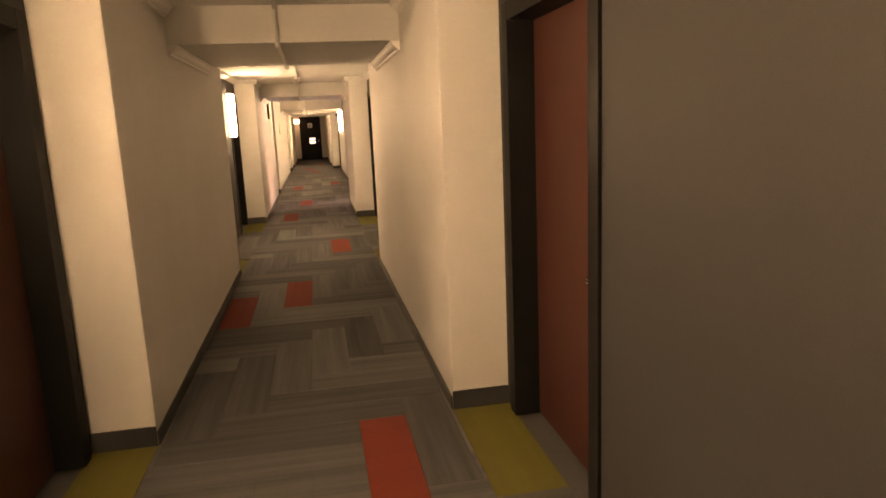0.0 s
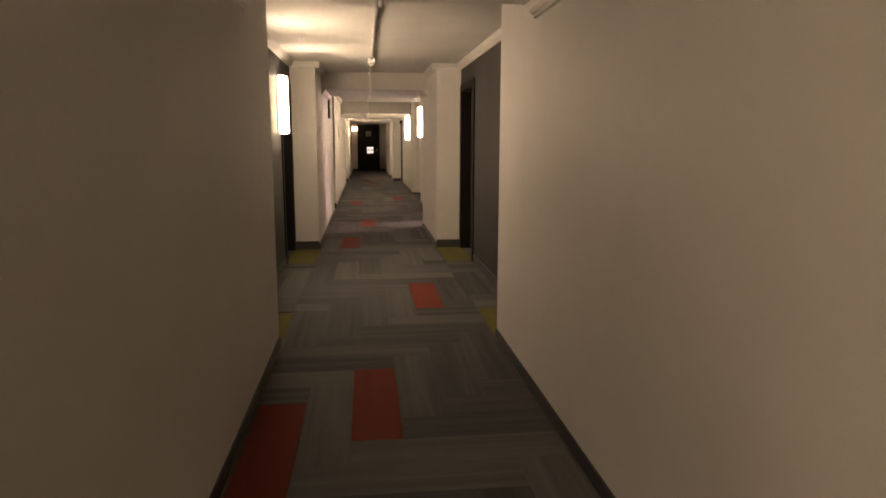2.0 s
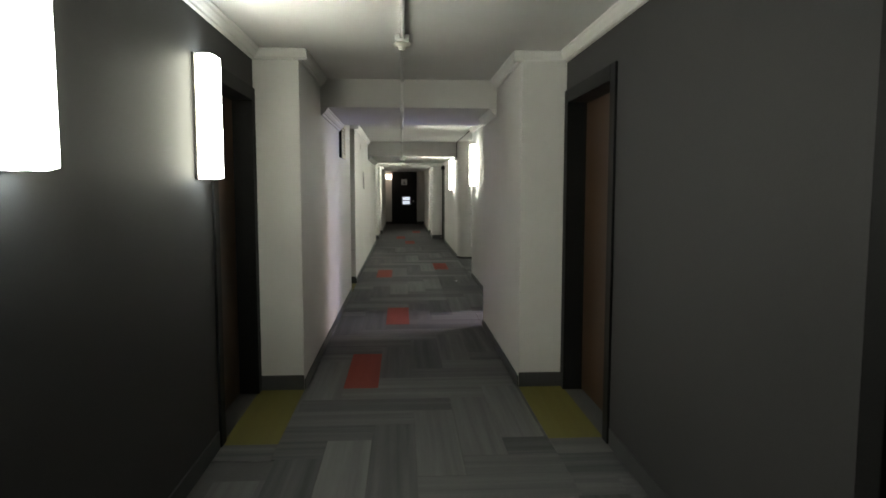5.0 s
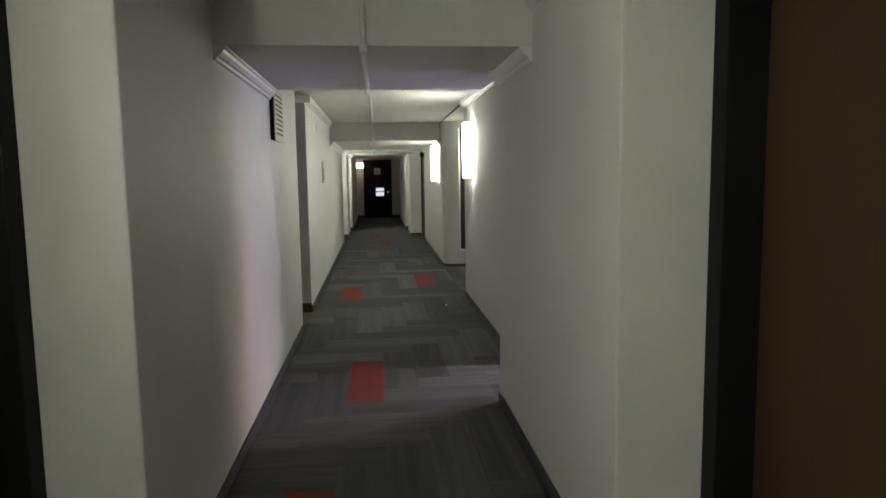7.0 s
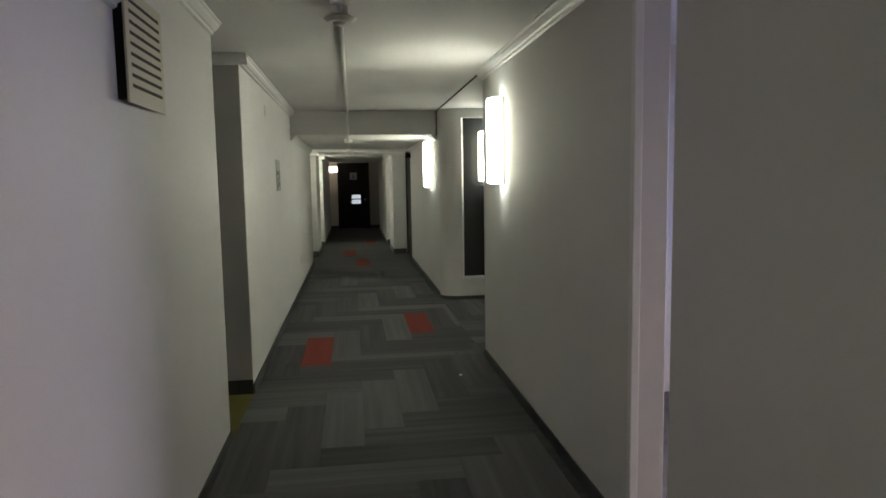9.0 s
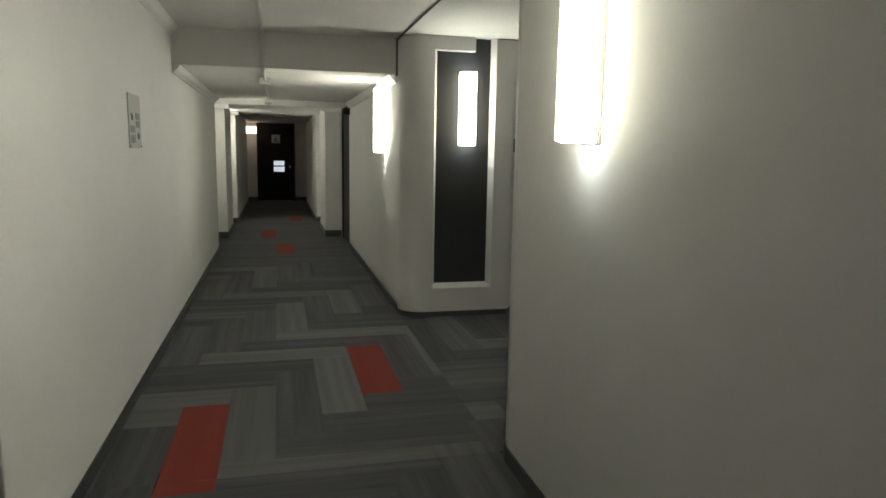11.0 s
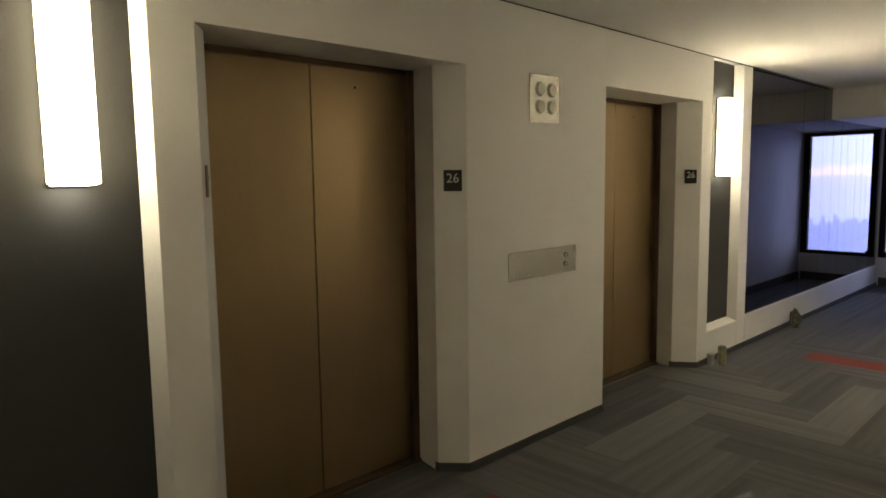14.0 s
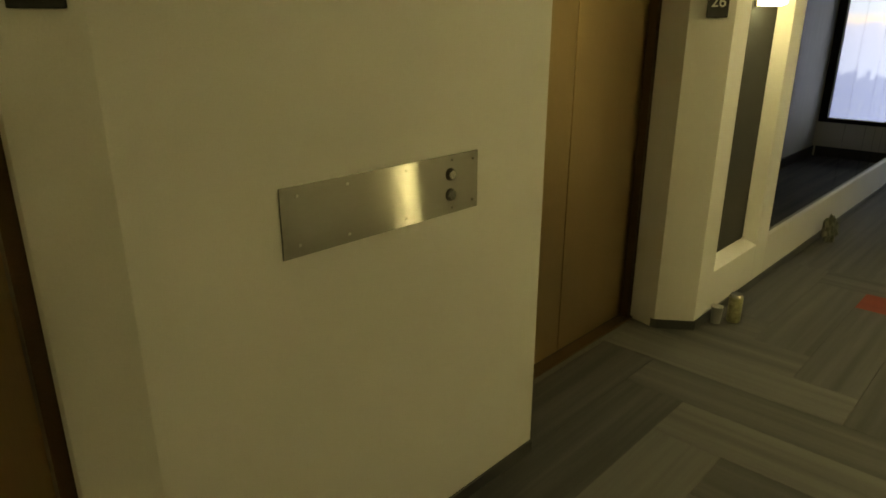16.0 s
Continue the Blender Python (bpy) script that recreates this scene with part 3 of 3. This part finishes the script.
part("vision_bar", box(-0.075, 0.225, -0.040, -0.0305, 0.931, 0.964, 0.002), BLACK, leaf)
pg = thing("pictogram_sign", "grey square door sign with a dark triangular emblem", "sign", pose(-0.07, END - 0.032, 1.57))
part("plate", box(-0.11, 0.11, -0.004, 0, 0, 0.22, 0.001), PLATEGREY, pg)
tri = bmesh.new()
vs = [tri.verts.new(p) for p in ((-0.07, -0.006, 0.03), (0.07, -0.006, 0.03), (0, -0.006, 0.18), (-0.07, -0.004, 0.03), (0.07, -0.004, 0.03), (0, -0.004, 0.18))]
for f in ((0, 1, 2), (5, 4, 3), (0, 3, 4, 1), (1, 4, 5, 2), (2, 5, 3, 0)):
    tri.faces.new([vs[i] for i in f])
part("emblem", tri, PRINT, pg, "dark emblem")

# ---- wall sconces ----


def sconce(x, y, z, turn, group):
    """A tall lit box light; the back lies on the wall, the face looks along -y before turning."""
    s = thing("wall_sconce", "tall rectangular opal wall light, lit, with a slim metal back", "wall light", pose(x, y, z, 0, 0, turn), group)
    part("backplate", box(-0.060, 0.060, -0.016, 0.0, -0.005, 0.615, 0.003), STEEL, s, "slim steel backplate")
    dif = part("diffuser", box(-0.068, 0.068, -0.103, -0.017, 0.004, 0.606, 0.010), SHELL, s, "glowing opal diffuser")
    part("front_lens", box(-0.064, 0.064, -0.107, -0.1025, 0.008, 0.602, 0.002), LAMP, dif, "bright opal front")
    for z0, z1 in ((0.0, 0.0045), (0.6055, 0.61)):
        part("end_lens", box(-0.055, 0.055, -0.090, -0.030, z0, z1, 0.001), ENDLAMP, dif, "bright open end")
    for z0 in (0.28, 0.34):
        part("screw", cyl((0.060, -0.008, z0), (0.0625, -0.008, z0), 0.004, seg=8), CHROME, s)
    return s


G1, G2 = "sconces on the dark recess wall", "sconces by the lifts"
for y in (1.37, 3.0, 9.63, 11.27):
    sconce(AL, y, 1.485, 90, G1)
sconce(XB, 17.83, 1.475, -90, G2)
sconce(1.54, 21.375, 1.49, 0, G2)
sconce(6.29, 21.375, 1.485, 0, G2)
sconce(XB, 22.22, 1.415, -90, G2)
sconce(6.17, 18.81, 1.485, 180, G2)
sconce(-1.19, 25.75, 1.47, 90, G1)
# unseen extra sconce, added in the recess to brighten the next pier's face
sconce(-1.15, 28.2, 1.42, 90, G1)
# ---- lifts ----


def lift(x0, x1):
    """Two bronze panels meeting in the middle, dark bronze frame, sill."""
    c, h, k = (x0 + x1) / 2, 0.586, 0.586
    e = thing("elevator_door", "closed bronze elevator doors meeting at a centre seam", "elevator door", pose(c, 21.637, 0), "lifts of the bank")
    for a, b in ((-k, -0.002), (0.002, h)):
        p = part("door_panel", box(a + 0.002, b, 0.0, 0.03, 0.012, 2.036, 0.003), BRONZE, e, "bronze sliding panel")
        if a > 0:
            part("key_hole", cyl((0.25, -0.001, 1.93), (0.25, 0.002, 1.93), 0.007, seg=10), HOLE, p)
    part("seam", box(-0.003, 0.003, 0.006, 0.03, 0.012, 2.036), BLACK, e, "dark rubber seam")
    for a, b in ((-k, -k + 0.02), (h - 0.035, h)):
        part("side_frame", box(a, b, -0.045, -0.004, 0.0, 2.036, 0.003), DBRONZE, e, "dark bronze frame")
    part("head_frame", box(-k + 0.024, h - 0.04, -0.03, -0.004, 2.012, 2.037, 0.003), DBRONZE, e, "dark bronze frame")
    part("sill", box(-k, h, -0.06, 0.0, -0.004, 0.010, 0.002), DBRONZE, e, "worn metal sill")
    structure("wall_shaft", box(x0 - 0.1, x1 + 0.1, 21.70, 21.8, 0, 2.4), CHAR, "dark shaft wall behind the lift doors", "wall")
    return e


lift(1.955, 3.28)
lift(4.51, 5.833)


def text_mesh(body, size, depth):
    c = bpy.data.curves.new("digits", "FONT")
    c.body, c.size, c.extrude, c.align_x, c.align_y = body, size, depth, "CENTER", "CENTER"
    tmp = bpy.data.objects.new("digits", c)
    me = bpy.data.meshes.new_from_object(tmp)
    bpy.data.objects.remove(tmp)
    bpy.data.curves.remove(c)
    return me


def floor_sign(x, y, z):
    s = thing("floor_number_sign", "small black square plate with silver number 26", "sign", pose(x, y, z, 0, 0, -45), "floor number plates")
    part("plate", box(-0.040, 0.050, -0.006, 0, -0.052, 0.052, 0.002), SIGNBLACK, s)
    me = text_mesh("26", 0.064, 0.001)
    me.materials.append(LETTER)
    t = new("digits", me)
    t.parent = s
    t.matrix_local = pose(0.005, -0.0075, 0.010, 90, 0, 0)
    tagged(t, "raised silver digits")
    part("braille_bar", box(-0.022, 0.032, -0.0068, -0.006, -0.041, -0.034), SIGNBLACK, s)
    return s


floor_sign(3.226, 21.352, 1.484)
floor_sign(5.772, 21.359, 1.482)

cp = thing("call_button_plate", "wide brushed steel lift call plate with two round buttons", "call panel", pose(3.588, YB, 0.944))
plate = part("plate", box(0, 0.61, -0.004, 0, 0, 0.152), STEEL, cp)
for z in (0.050, 0.103):
    b = part("button", cyl((0.503, -0.004, z), (0.503, -0.015, z), 0.0125, 0.0115, 24), CHROME, cp, "round metal call button")
    part("button_ring", cyl((0.503, -0.004, z), (0.503, -0.008, z), 0.0165, 0.0155, 24), HOLE, b, "dark ring round the button")
for x, zs in ((0.041, (0.025, 0.132)), (0.173, (0.02, 0.135)), (0.349, (0.018, 0.136)), (0.509, (0.015, 0.139)), (0.589, (0.022, 0.132))):
    for z in zs:
        part("screw", cyl((x, -0.004, z), (x, -0.006, z), 0.0034, seg=10), PLATEGREY if x < 0.2 else HOLE, cp)

lp = thing("lift_lantern_plate", "square pale steel indicator plate with four round lenses", "indicator", pose(3.765, YB, 1.79))
part("plate", box(0, 0.262, -0.005, 0, 0, 0.255, 0.001), STEEL, lp)
for x in (0.085, 0.188):
    for z in (0.085, 0.178):
        lens = part("lens", cyl((x, -0.005, z), (x, -0.020, z), 0.037, 0.033, 28), PLASTIC, lp, "frosted round lens")
        part("lens_ring", cyl((x, -0.005, z), (x, -0.010, z), 0.041, 0.040, 28), PLATEGREY, lens)
for x, z in ((0.016, 0.016), (0.246, 0.016), (0.016, 0.239), (0.246, 0.239)):
    part("screw", cyl((x, -0.005, z), (x, -0.007, z), 0.004, seg=8), HOLE, lp)

sn = thing("key_switch", "narrow dark metal key switch on the splayed lift jamb", "switch", pose(1.984, 21.357, 1.44, 0, 0, 53.7))
part("plate", box(-0.018, 0.018, -0.004, 0.002, 0, 0.115, 0.001), DBRONZE, sn)
part("key_cylinder", cyl((0, -0.004, 0.07), (0, -0.010, 0.07), 0.008, seg=12), PLATEGREY, sn)

# smoked mirror in tall panes
mr = thing("wall_mirror", "large smoked mirror of tall panes above a low white wall", "mirror", pose(6.755, 21.322, 0.272))
edges = [0.0, 1.35, 1.98, 2.32, 2.62, 2.86, 3.22, 3.48, 3.70, 4.0, 4.33]
for a, b in zip(edges, edges[1:]):
    part("mirror_pane", box(a + 0.003, b - 0.003, 0.0, 0.006, 0.0, 2.11), MIRROR, mr)

# ---- things on the walls ----
vg = thing("wall_speaker_grille", "beige metal wall box with rows of slots in front", "grille", pose(XL, 15.62, 1.785, 0, 0, 90))
part("box_body", box(-0.205, 0.205, -0.030, 0, 0.0, 0.36, 0.004), BLACK, vg, "dark box sides")
front = part("slotted_front", box(-0.205, 0.215, -0.038, -0.030, -0.008, 0.37, 0.002), BEIGE, vg)
for j in range(9):
    z = 0.045 + 0.0345 * j
    part("slot", box(-0.165, 0.180, -0.0388, -0.0378, z, z + 0.012), HOLE, front)

sg = thing("evacuation_sign", "grey metal wall plate with dark printed blocks", "sign", pose(XL, 20.04, 1.425, 0, 0, 90))
part("plate", box(-0.165, 0.165, -0.006, 0, 0, 0.31, 0.001), PLATEGREY, sg)
for x0, x1, z0, z1 in ((0.02, 0.13, 0.165, 0.205), (0.02, 0.13, 0.118, 0.158), (-0.125, -0.015, 0.09, 0.128), (-0.125, -0.015, 0.03, 0.075), (-0.125, -0.07, 0.18, 0.20), (0.06, 0.12, 0.055, 0.09)):
    part("printed_block", box(x0, x1, -0.0075, -0.006, z0, z1), PRINT, sg)
for x, z in ((-0.085, 0.175), (0.075, 0.07)):
    part("dot", cyl((x, -0.006, z), (x, -0.009, z), 0.017, seg=16), HOLE, sg)
for x in (-0.155, 0.155):
    part("screw", cyl((x, -0.006, 0.012), (x, -0.009, 0.012), 0.005, seg=8), HOLE, sg)


def wall_plate(name, label, y, z, h):
    p = thing(name, label, "wall plate", pose(XL, y, z, 0, 0, 90))
    part("cover", box(-0.035, 0.035, -0.006, 0, 0, h, 0.003), PLASTIC, p)
    part("screw", cyl((0, -0.006, h / 2), (0, -0.0075, h / 2), 0.004, seg=8), STEEL, p)
    return p


wall_plate("blank_wall_plate", "small off-white blank plate high on the wall", 19.2, 2.09, 0.10)
wall_plate("power_outlet", "small off-white power outlet low on the wall", 22.52, 0.37, 0.11)

ex = thing("exit_sign", "small glowing exit sign with a dark red case on the wall", "exit sign", pose(-0.88, 34.05, 1.80))
part("case", box(-0.01, 0.03, -0.18, 0.2, 0.12, 0.26, 0.006), REDCASE, ex, "dark red case")
part("arm", box(-0.01, 0.02, 0.0, 0.04, 0.0, 0.14, 0.003), REDCASE, ex)
part("lit_panel", box(0.03, 0.32, -0.012, 0.012, 0.0, 0.17, 0.004), EXITGLOW, ex, "glowing pale orange panel")

# ---- ceiling services ----


def conduit(name, runs, r, mat, label, category, group=""):
    c = thing(name, label, category, group=group)
    for a, b in runs:
        part("run", cyl(a, b, r, seg=12), mat, c, smooth=True)
        part("elbow", cyl((b[0], b[1], b[2] - r * 1.25), (b[0], b[1], b[2] + r * 1.25), r * 1.3, seg=12), mat, c)
    return c


R = 0.014
cx = -0.135
H0, L0 = HIGH - R - 0.002, LOW - R - 0.002
conduit("ceiling_conduit", [((cx, -3.9, H0), (cx, 5.70, H0)), ((cx, 5.70, H0), (cx, 5.70, L0)), ((cx, 5.70, L0), (cx, 7.47, L0)), ((cx, 7.47, L0), (cx, 7.47, H0)), ((cx, 7.47, H0), (cx, 13.74, H0)), ((cx, 13.74, H0), (cx, 13.74, L0)),
                            ((cx, 13.74, L0), (cx, 15.44, L0)), ((cx, 15.44, L0), (cx, 15.44, H0)), ((cx, 15.44, H0), (cx, 21.59, H0)), ((cx, 21.59, H0), (cx, 21.59, 2.074)), ((cx, 21.59, 2.074), (cx, 25.40, 2.074))], R, TRIM,
        "white painted metal conduit running along the ceiling", "conduit")
conduit("lobby_ceiling_cable", [((XB - 0.02, 18.72, HIGH - 0.008), (XB - 0.005, 21.595, HIGH - 0.008)), ((XB - 0.005, 21.595, HIGH - 0.008), (XB - 0.005, 21.595, 2.08))], 0.008, CABLE, "black cable along the ceiling edge by the lifts", "cable")


def detector(y, z, r=0.085):
    d = thing("smoke_detector", "round white detector under a small box on the conduit", "detector", pose(cx, y, z), "ceiling detectors")
    part("junction_box", box(-0.045, 0.045, -0.045, 0.045, -0.045, 0.0, 0.006), TRIM, d)
    part("mount", cyl((0, 0, -0.045), (0, 0, -0.056), r * 0.8, r, 28), PLASTIC, d)
    body = part("body", cyl((0, 0, -0.075), (0, 0, -0.056), r * 0.72, r, 28), PLASTIC, d)
    part("sensor_cap", cyl((0, 0, -0.092), (0, 0, -0.075), r * 0.34, r * 0.46, 20), PLASTIC, body)
    return d


detector(16.6, HIGH)
detector(12.07, HIGH, 0.06)
detector(25.1, 2.09, 0.06)
jb = thing("conduit_box", "small white junction box on the ceiling conduit", "junction box", pose(cx, 22.45, 2.09))
part("box_body", box(-0.055, 0.055, -0.05, 0.05, -0.05, 0, 0.006), TRIM, jb)
part("cover", box(-0.05, 0.05, -0.045, 0.045, -0.055, -0.05, 0.002), TRIM, jb)

# ---- things on the lobby floor ----
can = thing("drink_can", "yellow-green drink can standing by the wall foot", "can", pose(6.06, 21.195, 0.0))
part("body", cyl((0, 0, 0.006), (0, 0, 0.135), 0.033, seg=24), CANLABEL, can)
part("shoulder", cyl((0, 0, 0.135), (0, 0, 0.15), 0.033, 0.027, 24), STEEL, can, "bare metal shoulder")
part("foot", cyl((0, 0, 0.0), (0, 0, 0.006), 0.026, 0.033, 24), STEEL, can, "bare metal foot")
cupt = thing("paper_cup", "small pale grey paper cup behind the can", "cup", pose(5.99, 21.255, 0.0))
part("wall", cyl((0, 0, 0.0), (0, 0, 0.085), 0.022, 0.028, 20), PLATEGREY, cupt)
part("rim", cyl((0, 0, 0.085), (0, 0, 0.088), 0.030, seg=20), PLATEGREY, cupt)
bag = bmesh.new()
bmesh.ops.create_icosphere(bag, subdivisions=3, radius=1.0)
for v in bag.verts:
    n = noise.noise(v.co * 2.6) * 0.5 + noise.noise(v.co * 6.0) * 0.3
    k = 1.0 + n
    v.co = Vector((v.co.x * 0.075 * k, v.co.y * 0.042 * k, max(0.0, 0.085 + v.co.z * 0.095 * k)))
tagged(new("crumpled_wrapper", mesh_of(bag, LITTER, "crumpled_wrapper")), "crumpled dark grey-green wrapper lying against the low wall", "litter").location = (7.80, 21.225, 0.0)

scrap = bmesh.new()
bmesh.ops.create_icosphere(scrap, subdivisions=2, radius=1.0)
for v in scrap.verts:
    k = 1.0 + 0.6 * noise.noise(v.co * 2.2)
    v.co = Vector((v.co.x * 0.011 * k, v.co.y * 0.008 * k, max(0.0, 0.003 + v.co.z * 0.005 * k)))
tagged(new("paper_scrap", mesh_of(scrap, PAPER, "paper_scrap")), "tiny white paper scrap lying on the grey carpet", "litter").location = (0.69, 18.06, 0.0)

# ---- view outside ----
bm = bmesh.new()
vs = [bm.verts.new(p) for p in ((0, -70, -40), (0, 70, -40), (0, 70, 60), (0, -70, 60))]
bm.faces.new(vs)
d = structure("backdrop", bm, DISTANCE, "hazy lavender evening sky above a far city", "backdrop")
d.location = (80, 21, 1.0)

# ---- floor of carpet planks, herringbone ----
ZONES = ((XL, XR, -4.0, 15.56), (XL, XB, 15.56, 18.66), (XL, XB, 18.66, 25.60), (XL, 0.80, 25.60, END), (XR, 3.40, 14.68, 15.56), (XB + 0.14, 3.40, 15.56, 17.40), (XB, 7.88, 18.66, 21.60), (7.88, 11.10, 20.38, 21.30),
         (AL, XL, 1.0, 3.39), (XR, AR, 1.0, 3.39), (AL, XL, 9.24, 11.52), (XR, AR, 9.24, 11.52), (-1.19, XL, 25.38, 26.80), (-1.15, XL, 28.1, 29.0), (-1.15, XL, 33.8, END), (0.80, 1.2, 25.60, 34.6))
OLIVE = ((AL, XL, 3.39, 4.30), (XR, AR, 3.39, 4.30), (AL, XL, 8.35, 9.24), (XR, AR, 8.39, 9.24), (AL, XL, 11.52, 12.55), (XR, AR, 11.52, 12.53), (-1.15, XL, 16.98, 17.89), (AL, XL, 0.12, 1.0), (XR, AR, 0.12, 1.0))
bm = bmesh.new()
box(-1.7, 3.6, -4.2, END + 0.2, -0.2, -0.008, bm=bm)
box(3.6, 11.4, 18.4, 21.8, -0.2, -0.008, bm=bm)
floor = structure("floor", bm, CONCRETE, "striped grey carpet planks with scattered red ones, laid herringbone", "carpet floor")
UX, UY, X0, Y0 = 0.25, 0.25, -0.07, 18.55
RED = {(-2, 18.55), (2, 19.55), (-1, 14.8), (-2, 12.55), (1, 9.3), (-1, 6.8), (1, 3.3), (0, 25.05), (-1, 26.8), (1, 29.3), (12, 20.05), (27, 19.8), (-3, 6.3)}
shared = {}


def plank_mesh(l0, l1, w0, w1, mat):
    key = (round(l0, 3), round(l1, 3), round(w0, 3), round(w1, 3), mat.name)
    if key not in shared:
        shared[key] = mesh_of(box(l0, l1, w0, w1, -0.0075, 0.0), mat, "carpet_plank")
    return shared[key]


rest = {}


def lay(cx_, cy_, upright, x0, x1, y0, y1, mat, near):
    """One plank, cut to x0..x1, y0..y1; its length runs along its own x."""
    g = 0.0009
    x0, x1, y0, y1 = x0 + g, x1 - g, y0 + g, y1 - g
    if x1 - x0 < 0.012 or y1 - y0 < 0.012:
        return
    if upright:
        me, m = plank_mesh(y0 - cy_, y1 - cy_, -(x1 - cx_), -(x0 - cx_), mat), pose(cx_, cy_, 0, 0, 0, 90)
    else:
        me, m = plank_mesh(x0 - cx_, x1 - cx_, y0 - cy_, y1 - cy_, mat), pose(cx_, cy_, 0)
    if near:
        ob = new("carpet_plank", me)
        ob.parent = floor
        ob.matrix_local = m
    else:
        rest.setdefault(mat.name, []).append((me, m))


def is_red(i, y):
    return any(i == a and abs(y - b) < 0.3 for a, b in RED)


for j in range(-92, 66):
    for i in range(-6, 48):
        h = (i - j) % 8
        # the lattice is anchored so that column -2 starts a plank at Y0
        if h == 0:
            r, up = (X0 + i * UX, X0 + (i + 4) * UX, Y0 + (j + 1) * UY, Y0 + (j + 2) * UY), False
        elif h == 7:
            r, up = (X0 + i * UX, X0 + (i + 1) * UX, Y0 + (j + 1) * UY, Y0 + (j + 5) * UY), True
        else:
            continue
        mat = REDCARPET if up and is_red(i, r[2]) else GREYCARPET
        for zx0, zx1, zy0, zy1 in ZONES:
            a, b, c, e = max(r[0], zx0), min(r[1], zx1), max(r[2], zy0), min(r[3], zy1)
            if b > a and e > c:
                mx, my = (r[0] + r[1]) / 2, (r[2] + r[3]) / 2
                lay(mx, my, up, a, b, c, e, mat, 4.0 < my < 24.0 and mx < 7.2 and not (mx > 1.0 and my < 18.0))
for x0, x1, y0, y1 in OLIVE:
    lay((x0 + x1) / 2, (y0 + y1) / 2, True, x0, x1, y0, y1, OLIVECARPET, True)
for key, items in rest.items():
    bm = bmesh.new()
    for me, m in items:
        start = len(bm.verts)
        bm.from_mesh(me)
        bm.verts.ensure_lookup_table()
        for v in bm.verts[start:]:
            v.co = m @ v.co
    me = bpy.data.meshes.new("far_carpet_planks")
    bm.to_mesh(me)
    bm.free()
    me.materials.append(bpy.data.materials[key])
    ob = new("far_carpet_planks", me)
    ob.parent = floor
    tagged(ob, kind="stuff")
